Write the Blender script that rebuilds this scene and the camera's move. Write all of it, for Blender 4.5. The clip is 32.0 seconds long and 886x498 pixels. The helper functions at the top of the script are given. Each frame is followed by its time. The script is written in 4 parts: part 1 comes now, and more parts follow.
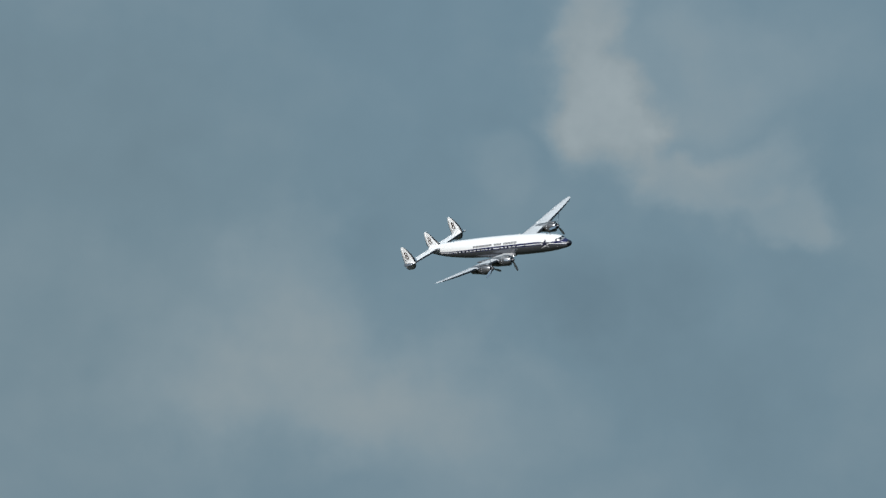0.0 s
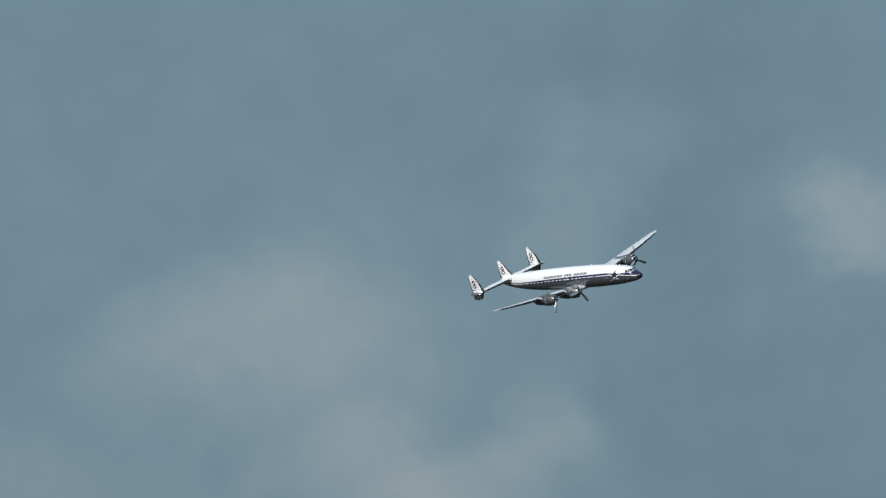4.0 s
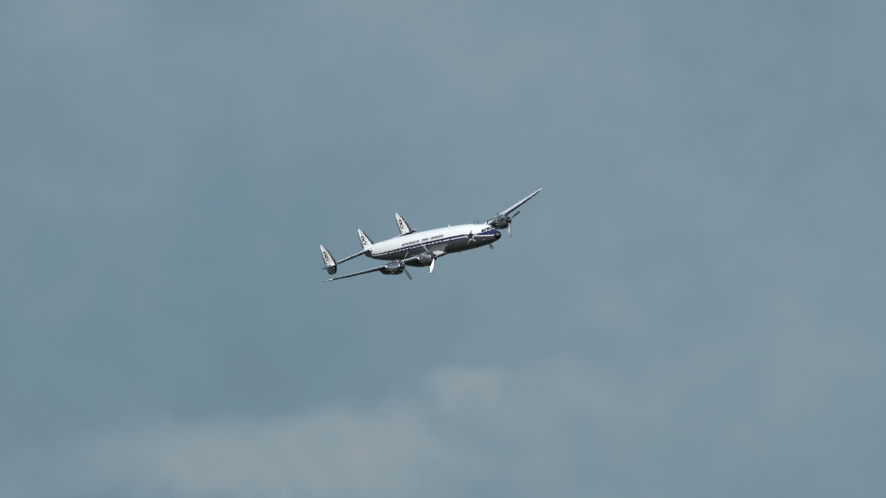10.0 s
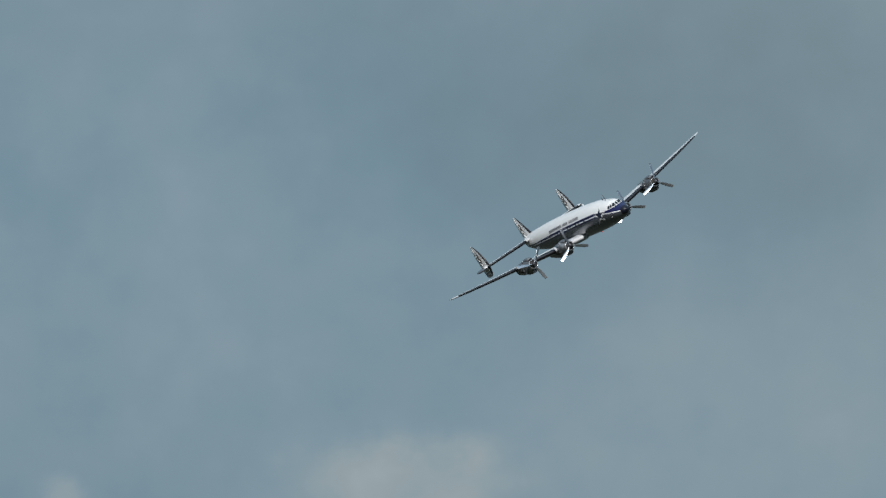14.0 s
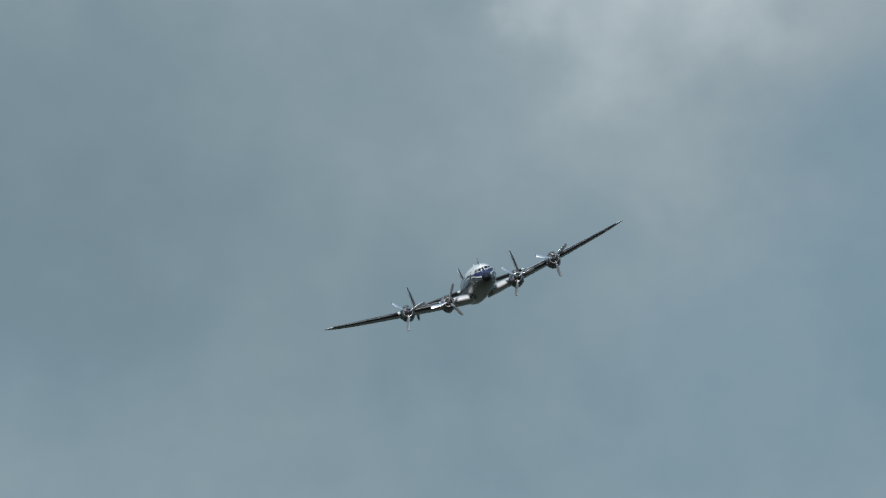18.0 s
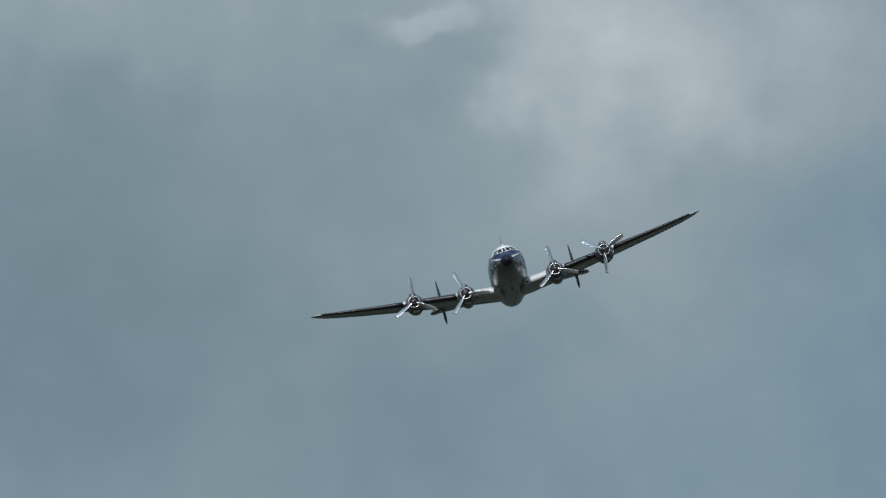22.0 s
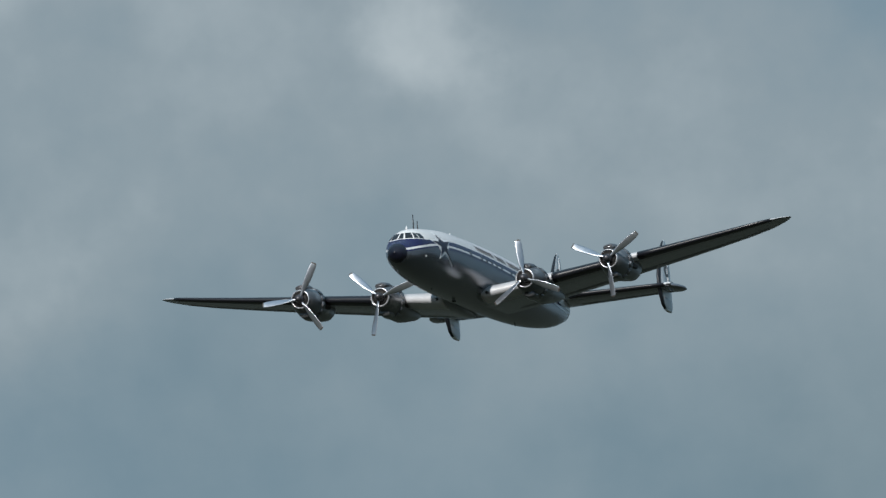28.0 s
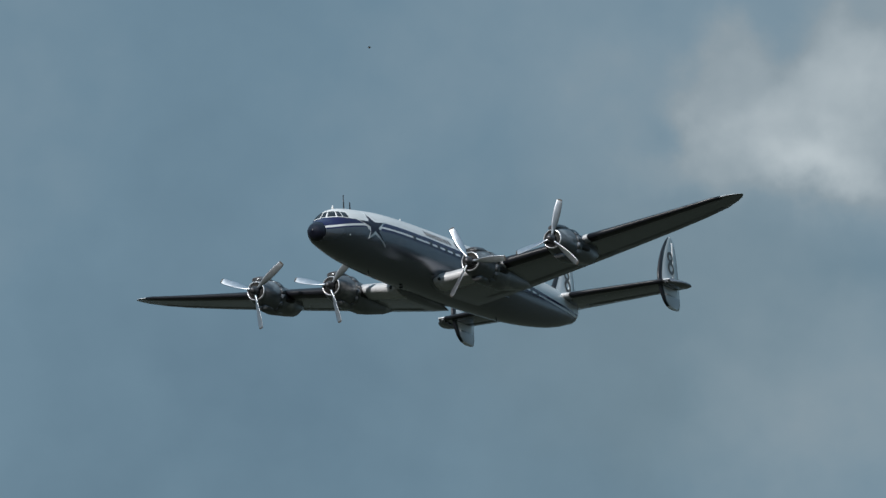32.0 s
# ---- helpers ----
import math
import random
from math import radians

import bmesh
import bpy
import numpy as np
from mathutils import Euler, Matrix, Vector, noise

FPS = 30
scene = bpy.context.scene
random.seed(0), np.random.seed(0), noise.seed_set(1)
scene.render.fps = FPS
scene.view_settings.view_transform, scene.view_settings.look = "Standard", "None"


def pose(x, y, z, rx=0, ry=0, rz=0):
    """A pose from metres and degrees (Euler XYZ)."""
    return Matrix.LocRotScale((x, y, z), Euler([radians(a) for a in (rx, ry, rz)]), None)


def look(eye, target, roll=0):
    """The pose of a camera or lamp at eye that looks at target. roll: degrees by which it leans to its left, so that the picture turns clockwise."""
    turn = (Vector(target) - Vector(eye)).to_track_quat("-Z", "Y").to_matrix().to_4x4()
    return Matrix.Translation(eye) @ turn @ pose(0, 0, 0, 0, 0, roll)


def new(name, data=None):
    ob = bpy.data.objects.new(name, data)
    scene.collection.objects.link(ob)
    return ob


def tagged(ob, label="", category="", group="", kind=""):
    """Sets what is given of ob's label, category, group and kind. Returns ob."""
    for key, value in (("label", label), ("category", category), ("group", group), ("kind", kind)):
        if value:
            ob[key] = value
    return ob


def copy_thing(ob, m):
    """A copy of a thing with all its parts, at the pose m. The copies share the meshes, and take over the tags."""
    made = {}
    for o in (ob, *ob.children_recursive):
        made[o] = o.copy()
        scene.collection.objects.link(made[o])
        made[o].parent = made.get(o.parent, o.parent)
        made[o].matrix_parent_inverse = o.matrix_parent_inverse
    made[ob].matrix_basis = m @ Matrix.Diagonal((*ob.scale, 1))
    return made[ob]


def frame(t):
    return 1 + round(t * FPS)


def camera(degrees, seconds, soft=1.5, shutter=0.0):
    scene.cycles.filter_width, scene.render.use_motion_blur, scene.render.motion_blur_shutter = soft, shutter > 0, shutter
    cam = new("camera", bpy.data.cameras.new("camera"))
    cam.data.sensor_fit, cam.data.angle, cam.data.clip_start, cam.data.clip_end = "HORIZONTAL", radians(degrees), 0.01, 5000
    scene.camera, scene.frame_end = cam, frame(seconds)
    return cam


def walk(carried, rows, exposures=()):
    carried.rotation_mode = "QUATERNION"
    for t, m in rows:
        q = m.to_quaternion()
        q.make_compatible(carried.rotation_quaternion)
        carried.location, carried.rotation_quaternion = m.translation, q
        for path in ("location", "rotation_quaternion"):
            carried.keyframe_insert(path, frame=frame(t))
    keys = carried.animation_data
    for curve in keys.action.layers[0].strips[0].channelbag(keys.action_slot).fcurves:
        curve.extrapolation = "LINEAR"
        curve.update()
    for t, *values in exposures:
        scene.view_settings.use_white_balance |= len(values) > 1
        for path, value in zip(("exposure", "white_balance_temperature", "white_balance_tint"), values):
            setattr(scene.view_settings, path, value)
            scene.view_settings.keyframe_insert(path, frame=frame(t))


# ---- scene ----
EYE = (0.0, 0.0, 1.7)
cam = camera(5.0, 32.0, soft=1.4)
CAMERA_ROWS = [  # seconds, azimuth and elevation in degrees
    (0, -28.714, 3.178), (0.5, -27.621, 2.961), (1, -26.673, 2.795), (1.5, -25.788, 3.211), (2, -24.571, 3.321),
    (2.5, -23.630, 3.437), (3, -22.878, 3.462), (3.5, -22.232, 3.620), (5.5, -18.714, 3.836), (6, -17.407, 3.769),
    (6.5, -16.508, 3.844), (7, -15.784, 4.035), (7.5, -15.190, 4.006), (8, -14.008, 4.074), (8.5, -12.949, 4.117),
    (9, -11.848, 4.183), (9.5, -10.744, 4.286), (10, -9.885, 4.216), (10.5, -9.322, 4.269), (11, -8.791, 4.287),
    (11.5, -8.133, 4.334), (12, -7.467, 4.479), (12.5, -6.106, 4.558), (13, -5.590, 4.400), (13.5, -4.826, 4.715),
    (14, -4.320, 4.523), (14.5, -3.455, 4.677), (16.5, -1.324, 4.941), (17, -1.064, 5.277), (17.5, -0.694, 5.336),
    (18, -0.537, 5.281), (18.5, -0.401, 5.436), (19, -0.284, 5.532), (19.5, -0.280, 5.592), (20, -0.363, 5.502),
    (20.5, -0.373, 5.566), (21, -0.402, 5.614), (21.5, -0.386, 5.680), (22, -0.406, 5.812), (22.5, -0.478, 5.966),
    (23, -0.571, 6.025), (23.5, -0.621, 6.148), (24, -0.902, 6.341), (24.5, -1.340, 6.442), (25, -1.721, 6.553),
    (25.5, -2.260, 6.710), (27.5, -5.419, 7.443), (28, -6.359, 7.598), (28.5, -7.328, 7.862), (29, -8.468, 8.132),
    (29.5, -9.785, 8.523), (30, -11.188, 8.710), (30.5, -12.587, 8.968), (30.7, -13.266, 9.040), (31, -14.202, 9.348),
    (31.2, -14.827, 9.445), (31.4, -15.515, 9.625), (31.5, -15.783, 9.683), (31.7, -16.218, 9.778), (32, -17.130, 10.167),
]
FLIGHT_ROWS = [  # seconds, place in metres, turn in degrees
    (0, -838.0, 1554.5, 100.4, 26.21, -1.40, -16.34),
    (1, -771.2, 1555.5, 101.7, 25.27, -0.19, -19.28),
    (2, -704.8, 1549.0, 102.7, 24.41, 0.54, -22.06),
    (3, -639.1, 1536.2, 103.4, 23.77, 0.23, -25.89),
    (3.5, -609.4, 1532.7, 104.0, 23.30, 0.00, -27.40),
    (5.5, -480.3, 1481.3, 104.2, 20.70, -1.88, -34.98),
    (6, -449.0, 1468.8, 104.0, 20.16, -2.22, -36.87),
    (7, -390.8, 1441.8, 104.1, 20.19, -2.29, -40.32),
    (8, -333.8, 1404.5, 103.5, 19.65, -2.11, -43.50),
    (9, -283.0, 1377.4, 103.7, 20.43, -1.98, -46.06),
    (10, -234.8, 1346.9, 103.5, 21.99, -2.01, -48.60),
    (11, -187.9, 1304.6, 102.4, 25.63, -1.86, -52.13),
    (12, -145.7, 1268.8, 101.6, 29.02, -2.84, -56.45),
    (13, -107.0, 1230.4, 100.6, 31.36, -3.75, -62.03),
    (14, -72.7, 1180.9, 98.4, 33.59, -3.61, -67.64),
    (14.5, -64.1, 1248.1, 105.4, 34.38, -3.99, -71.43),
    (16.5, -24.4, 1288.4, 113.2, 29.29, -1.47, -81.12),
    (17, -16.0, 1244.0, 110.1, 26.86, -1.17, -83.28),
    (18, -7.0, 1187.3, 107.4, 20.48, -0.16, -86.39),
    (19, -2.4, 1122.9, 104.0, 15.33, 0.04, -88.81),
    (20, -0.5, 1058.2, 100.7, 13.88, -0.06, -90.00),
    (21, 0.2, 999.5, 97.8, 13.75, -0.31, -90.30),
    (22, -0.6, 939.9, 95.0, 15.32, -1.93, -91.07),
    (23, -2.7, 877.3, 92.1, 16.49, -2.45, -92.24),
    (24, -7.8, 815.1, 89.1, 15.29, -1.23, -93.75),
    (25, -17.4, 754.2, 86.0, 12.01, 0.17, -96.07),
    (25.5, -24.8, 728.3, 84.6, 10.80, 0.10, -97.38),
    (27.5, -54.7, 604.3, 78.5, 5.81, 0.04, -100.43),
    (28, -62.0, 569.1, 76.5, 5.18, -0.29, -100.42),
    (28.5, -69.6, 541.4, 75.4, 5.04, -0.76, -100.23),
    (29, -76.6, 506.8, 73.4, 4.79, -1.34, -99.62),
    (29.5, -89.3, 509.8, 76.8, 4.50, -1.60, -98.95),
    (30, -103.8, 519.9, 81.7, 4.58, -1.52, -98.28),
    (30.5, -120.2, 531.2, 87.3, 4.75, -1.30, -97.88),
    (31, -136.4, 538.7, 92.6, 4.88, -0.93, -97.45),
    (32, -164.8, 531.4, 100.6, 4.87, -0.49, -98.27),
]
EXPOSURES = [(0, 0.0), (12, 0.0), (14, 0.04), (16.5, 0.14), (17, 0.14), (18, 0.08), (19.5, 0.0), (32, 0.0)]
walk(cam, [(t, pose(*EYE, 90 + el, 0, -az)) for t, az, el in CAMERA_ROWS], EXPOSURES)

# ---- light ----
SUN_AZ, SUN_EL = 191.0, 29.0  # degrees from the +y axis towards +x, and above the horizon
SUN_WAY = Vector((math.sin(radians(SUN_AZ)) * math.cos(radians(SUN_EL)),
                  math.cos(radians(SUN_AZ)) * math.cos(radians(SUN_EL)), math.sin(radians(SUN_EL))))
sun = new("sun", bpy.data.lights.new("sun", "SUN"))
sun.data.energy, sun.data.angle, sun.data.color = 4.7, radians(0.6), (1.0, 0.975, 0.94)
sun.matrix_world = look(SUN_WAY * 3000, (0, 0, 0))


def nodes_of(tree):
    """Two short calls: one adds a node, one links sockets."""
    def add(kind, **v):
        n = tree.nodes.new(kind)
        if "operation" in v:
            n.operation = v["operation"]
        if "data_type" in v:
            n.data_type = v["data_type"]
        if "blend_type" in v:
            n.blend_type = v["blend_type"]
        if "interpolation_type" in v:
            n.interpolation_type = v["interpolation_type"]
        if "sky_type" in v:
            n.sky_type = v["sky_type"]
        if "sun_disc" in v:
            n.sun_disc = v["sun_disc"]
        if "sun_elevation" in v:
            n.sun_elevation = v["sun_elevation"]
        if "sun_rotation" in v:
            n.sun_rotation = v["sun_rotation"]
        if "noise_dimensions" in v:
            n.noise_dimensions = v["noise_dimensions"]
        if "uv_map" in v:
            n.uv_map = v["uv_map"]
        return n
    return add, tree.links.new


def math_node(add, link, op, a, b=None, c=None, clamp=False):
    n = add("ShaderNodeMath", operation=op)
    n.use_clamp = clamp
    for i, v in enumerate((a, b, c)):
        if v is None:
            continue
        if isinstance(v, (int, float)):
            n.inputs[i].default_value = v
        else:
            link(v, n.inputs[i])
    return n.outputs[0]


def mix_rgb(add, link, fac, a, b, blend="MIX"):
    n = add("ShaderNodeMix", data_type="RGBA", blend_type=blend)
    for slot, v in ((0, fac), (6, a), (7, b)):
        if isinstance(v, (int, float)):
            n.inputs[slot].default_value = v
        elif isinstance(v, tuple):
            n.inputs[slot].default_value = (*v, 1.0)
        else:
            link(v, n.inputs[slot])
    return n.outputs[2]


def ramp(add, link, fac, stops):
    n = add("ShaderNodeValToRGB")
    el = n.color_ramp.elements
    while len(el) < len(stops):
        el.new(0.5)
    for e, (p, c) in zip(el, stops):
        e.position, e.color = p, (*c, 1.0)
    link(fac, n.inputs[0])
    return n.outputs[0]


def make_sky():
    """Broken cloud in a hazy blue sky; azimuth and elevation in degrees place the single puffs."""
    world = bpy.data.worlds.new("sky")
    scene.world = world
    world.use_nodes = True
    tree = world.node_tree
    tree.nodes.clear()
    add, link = nodes_of(tree)
    m = lambda *a, **k: math_node(add, link, *a, **k)
    way = add("ShaderNodeTexCoord").outputs["Generated"]
    split = add("ShaderNodeSeparateXYZ")
    link(way, split.inputs[0])
    az = m("MULTIPLY", m("ARCTAN2", split.outputs[0], split.outputs[1]), 180 / math.pi)
    el = m("MULTIPLY", m("ARCSINE", split.outputs[2]), 180 / math.pi)
    place = add("ShaderNodeCombineXYZ")
    link(az, place.inputs[0]), link(el, place.inputs[1])

    def cloud_noise(size, detail, rough, offset):
        n = add("ShaderNodeTexNoise", noise_dimensions="3D")
        shift = add("ShaderNodeVectorMath", operation="ADD")
        link(place.outputs[0], shift.inputs[0])
        shift.inputs[1].default_value = offset
        link(shift.outputs[0], n.inputs["Vector"])
        n.inputs["Scale"].default_value, n.inputs["Detail"].default_value, n.inputs["Roughness"].default_value = 1 / size, detail, rough
        return n

    # the outlines of the puffs are frayed by noise
    fray = cloud_noise(0.75, 5, 0.52, (3.1, 7.7, 0.0))
    bend = add("ShaderNodeVectorMath", operation="MULTIPLY_ADD")
    link(fray.outputs["Color"], bend.inputs[0])
    bend.inputs[1].default_value = (FRAY, FRAY, 0.0)
    link(place.outputs[0], bend.inputs[2])
    total = m("MULTIPLY_ADD", m("SUBTRACT", cloud_noise(1.7, 5, 0.5, (0.4, 2.2, 0.0)).outputs["Fac"], 0.5), 1.3, HAZE)
    total = m("MULTIPLY_ADD", m("SUBTRACT", cloud_noise(0.33, 3, 0.5, (5.4, 1.2, 0.0)).outputs["Fac"], 0.5), 0.35, total)
    clumps = cloud_noise(0.55, 4, 0.52, (8.3, 4.1, 0.0)).outputs["Fac"]
    clumps = m("MULTIPLY_ADD", clumps, CLUMPS, 1 - 0.5 * CLUMPS)
    base, total = total, 0.0

    def fall_off(a, e, wide, high, edge):
        d = add("ShaderNodeVectorMath", operation="MULTIPLY_ADD")
        link(bend.outputs[0], d.inputs[0])
        d.inputs[1].default_value = (1 / wide, 1 / high, 0.0)
        d.inputs[2].default_value = (-(a + FRAY / 2) / wide, -(e + FRAY / 2) / high, 0.0)
        far = add("ShaderNodeVectorMath", operation="LENGTH")
        link(d.outputs[0], far.inputs[0])
        fall = add("ShaderNodeMapRange", interpolation_type="SMOOTHERSTEP")
        fall.inputs["From Min"].default_value, fall.inputs["From Max"].default_value = 1.1 + edge, 1.1 - edge
        link(far.outputs["Value"], fall.inputs["Value"])
        return fall.outputs[0]

    for a, e, wide, high, strength, edge in PUFFS:
        total = m("MULTIPLY_ADD", fall_off(a, e, wide, high, edge), strength, total)
    total = m("MULTIPLY_ADD", total, clumps, base)
    scaled = m("MULTIPLY_ADD", total, 0.25, 0.25, clamp=True)
    blue_gap = ramp(add, link, scaled, [(0.0, (0.090, 0.160, 0.222)), (0.25, (0.150, 0.244, 0.318)), (0.37, (0.202, 0.290, 0.355)), (0.5, (0.278, 0.341, 0.380)), (1.0, (0.615, 0.68, 0.705))])
    grey_veil = ramp(add, link, scaled, [(0.0, (0.112, 0.160, 0.180)), (0.25, (0.172, 0.245, 0.290)), (0.5, (0.275, 0.345, 0.387)), (1.0, (0.615, 0.68, 0.705))])
    veil = 0.0
    for a, e, wide, high, strength in VEILS:
        veil = m("MULTIPLY_ADD", fall_off(a, e, wide, high, 1.1), strength, veil)
    cloud = mix_rgb(add, link, m("ADD", veil, 0.0, clamp=True), blue_gap, grey_veil)
    # the cover is thinner and brighter overhead
    high = add("ShaderNodeMapRange")
    link(el, high.inputs["Value"])
    high.inputs["From Min"].default_value, high.inputs["From Max"].default_value = 14.0, 60.0
    high.inputs["To Min"].default_value, high.inputs["To Max"].default_value = 1.0, OVERHEAD
    lift = add("ShaderNodeVectorMath", operation="SCALE")
    link(cloud, lift.inputs[0]), link(high.outputs[0], lift.inputs["Scale"])
    clear = add("ShaderNodeTexSky", sky_type="NISHITA", sun_disc=False, sun_elevation=radians(SUN_EL), sun_rotation=radians(SUN_AZ))
    blue, grey, both = add("ShaderNodeBackground"), add("ShaderNodeBackground"), add("ShaderNodeMixShader")
    link(clear.outputs[0], blue.inputs[0])
    blue.inputs[1].default_value = 0.05
    link(lift.outputs[0], grey.inputs[0])
    both.inputs[0].default_value = 0.88
    link(blue.outputs[0], both.inputs[1]), link(grey.outputs[0], both.inputs[2])
    out = add("ShaderNodeOutputWorld")
    link(both.outputs[0], out.inputs["Surface"])


FRAY, HAZE, CLUMPS, OVERHEAD = 0.95, 0.0, 0.8, 2.0
VEILS = [  # thin grey-green cloud over the blue: azimuth, elevation, width, height, strength
    (-1.5, 6.2, 2.4, 1.8, 0.95), (-6.5, 7.5, 3.0, 1.5, 0.7), (-11.0, 8.6, 2.0, 1.4, 0.8), (-31.0, 3.4, 1.2, 1.6, 0.4), (1.6, 4.6, 0.9, 0.7, -0.5), (-15.7, 9.7, 1.1, 0.8, 0.7),
]
PUFFS = []


def puff(a, e, wide, high, strength, edge=1.1):
    """A cloud at an azimuth and elevation; a small edge makes its outline firm."""
    PUFFS.append((a, e, wide, high, strength, edge))


puff(-27.74, 3.95, 0.29, 0.26, 0.9, 0.62)
puff(-27.99, 4.49, 0.22, 0.29, 0.8, 0.62)
puff(-27.31, 4.23, 0.70, 0.41, 0.5, 0.75)
puff(-27.23, 3.60, 0.38, 0.16, 0.6, 0.62)
puff(-26.81, 3.34, 0.26, 0.16, 0.6, 0.62)
puff(-28.41, 3.66, 0.22, 0.16, 0.22, 0.62)
puff(-29.94, 2.65, 0.76, 0.57, 0.45, 0.95)
puff(-29.51, 2.36, 0.83, 0.29, 0.4, 0.95)
puff(-29.51, 3.03, 0.35, 0.41, 0.35, 0.62)
puff(-28.50, 2.25, 0.70, 0.28, 0.32, 0.95)
puff(-27.90, 2.95, 0.50, 0.20, -0.25, 0.8)
puff(-22.50, 3.27, 0.75, 0.38, 0.7, 0.95)
puff(-21.60, 2.45, 0.73, 0.32, 0.8, 0.95)
puff(-20.83, 3.81, 0.35, 0.29, 0.5, 0.95)
puff(-19.14, 3.95, 0.29, 0.22, 0.6, 0.95)
puff(-19.43, 4.03, 0.26, 0.22, 0.4, 0.95)
puff(-20.63, 4.31, 0.41, 0.29, 0.4, 0.95)
puff(-21.06, 2.78, 0.26, 0.22, 0.4, 0.95)
puff(-12.70, 2.72, 0.42, 0.22, 0.45, 0.95)
puff(-10.85, 2.98, 1.02, 0.21, 0.75, 0.95)
puff(-9.76, 3.40, 0.24, 0.11, 0.56, 0.90)
puff(-9.25, 3.29, 0.38, 0.13, 0.28, 0.90)
puff(-12.12, 5.49, 0.32, 0.19, 0.21, 0.90)
puff(-4.58, 3.19, 0.57, 0.24, 0.8, 0.75)
puff(-6.56, 3.06, 0.19, 0.11, 0.5, 0.95)
puff(0.64, 6.46, 0.61, 0.73, 0.75, 0.95)
puff(1.68, 6.81, 0.70, 0.54, 0.6, 0.75)
puff(-0.60, 7.18, 0.29, 0.11, 0.55, 0.62)
puff(-0.33, 6.92, 0.18, 0.26, -0.3, 1.0)
puff(-2.43, 7.24, 0.83, 0.38, 0.5, 0.95)
puff(-6.50, 8.80, 0.28, 0.33, 0.85, 0.95)
puff(-3.90, 5.30, 0.70, 0.40, -0.2)
puff(-3.27, 8.05, 0.48, 0.48, 0.5, 0.75)
puff(-8.54, 7.73, 0.41, 0.41, 0.28, 0.90)
puff(-8.67, 7.09, 0.29, 0.38, 0.28, 0.90)
puff(-9.83, 7.59, 0.64, 0.32, 0.35, 0.90)
puff(-9.57, 7.34, 0.96, 0.41, 0.4, 0.95)
puff(-9.69, 9.06, 0.89, 0.64, 0.5, 0.95)
puff(-12.95, 9.38, 0.48, 0.32, 0.28, 0.90)
puff(-9.16, 9.32, 0.48, 0.32, 0.28, 0.90)
puff(-14.91, 7.72, 0.41, 0.19, 0.7, 0.75)
puff(-15.27, 8.01, 0.64, 0.16, 0.4, 0.75)
puff(-13.35, 9.96, 0.41, 0.48, 0.42, 0.90)
puff(-12.24, 10.28, 0.89, 0.64, 0.6, 0.95)
puff(-15.42, 10.64, 0.50, 0.17, 0.55, 0.8)
puff(-14.93, 10.74, 0.36, 0.16, 0.35, 0.8)
puff(-14.74, 10.12, 0.64, 0.26, -0.4, 0.95)
puff(-15.48, 11.12, 0.29, 0.29, 0.65, 0.75)
puff(-14.60, 11.35, 0.35, 0.30, 0.4, 0.75)
puff(-14.75, 10.40, 0.60, 0.40, 0.25, 0.95)
puff(-14.85, 10.85, 0.41, 0.35, 0.95, 0.75)
puff(-15.00, 9.21, 0.73, 0.35, 0.3, 0.95)
puff(0.64, 6.06, 2.87, 1.91, 0.35)
puff(-1.28, 7.50, 2.87, 0.80, 0.5)
puff(-7.34, 4.63, 2.23, 0.96, 0.2)
puff(-6.38, 7.98, 2.87, 1.44, 0.5)
puff(0.19, 6.76, 0.35, 0.48, 0.3, 1.0)
puff(0.41, 7.34, 0.64, 0.80, 0.4, 0.75)
puff(-15.51, 10.78, 0.22, 0.29, 0.35, 0.62)
puff(-30.54, 3.47, 0.99, 0.99, 0.07)
puff(-30.54, 4.57, 0.99, 0.99, 0.09)
puff(-29.16, 2.37, 0.99, 0.99, -0.08)
puff(-27.79, 1.28, 0.99, 0.99, 0.2)
puff(-27.79, 3.47, 0.99, 0.99, -0.12)
puff(-27.79, 4.57, 0.99, 0.99, 0.07)
puff(-26.42, 4.57, 0.99, 0.99, 0.1)
puff(-25.05, 1.28, 0.99, 0.99, -0.13)
puff(-23.68, 2.37, 0.99, 0.99, 0.07)
puff(-23.68, 3.47, 0.99, 0.99, -0.08)
puff(-22.30, 2.37, 0.99, 0.99, 0.08)
puff(-20.93, 2.37, 0.99, 0.99, -0.09)
puff(-20.93, 4.57, 0.99, 0.99, -0.18)
puff(-19.56, 2.37, 0.99, 0.99, -0.09)
puff(-19.56, 3.47, 0.99, 0.99, -0.08)
puff(-19.56, 8.96, 0.99, 0.99, -0.07)
puff(-18.19, 8.96, 0.99, 0.99, -0.11)
puff(-18.19, 11.16, 0.99, 0.99, 0.09)
puff(-16.82, 2.37, 0.99, 0.99, -0.19)
puff(-16.82, 4.57, 0.99, 0.99, 0.18)
puff(-16.82, 8.96, 0.99, 0.99, -0.11)
puff(-16.82, 10.06, 0.99, 0.99, -0.07)
puff(-16.82, 11.16, 0.99, 0.99, 0.14)
puff(-15.44, 3.47, 0.99, 0.99, 0.08)
puff(-15.44, 4.57, 0.99, 0.99, 0.08)
puff(-15.44, 7.86, 0.99, 0.99, -0.1)
puff(-15.44, 11.16, 0.99, 0.99, 0.24)
puff(-14.07, 7.86, 0.99, 0.99, 0.17)
puff(-14.07, 8.96, 0.99, 0.99, 0.15)
puff(-14.07, 10.06, 0.99, 0.99, 0.14)
puff(-14.07, 11.16, 0.99, 0.99, 0.22)
puff(-12.70, 4.57, 0.99, 0.99, 0.13)
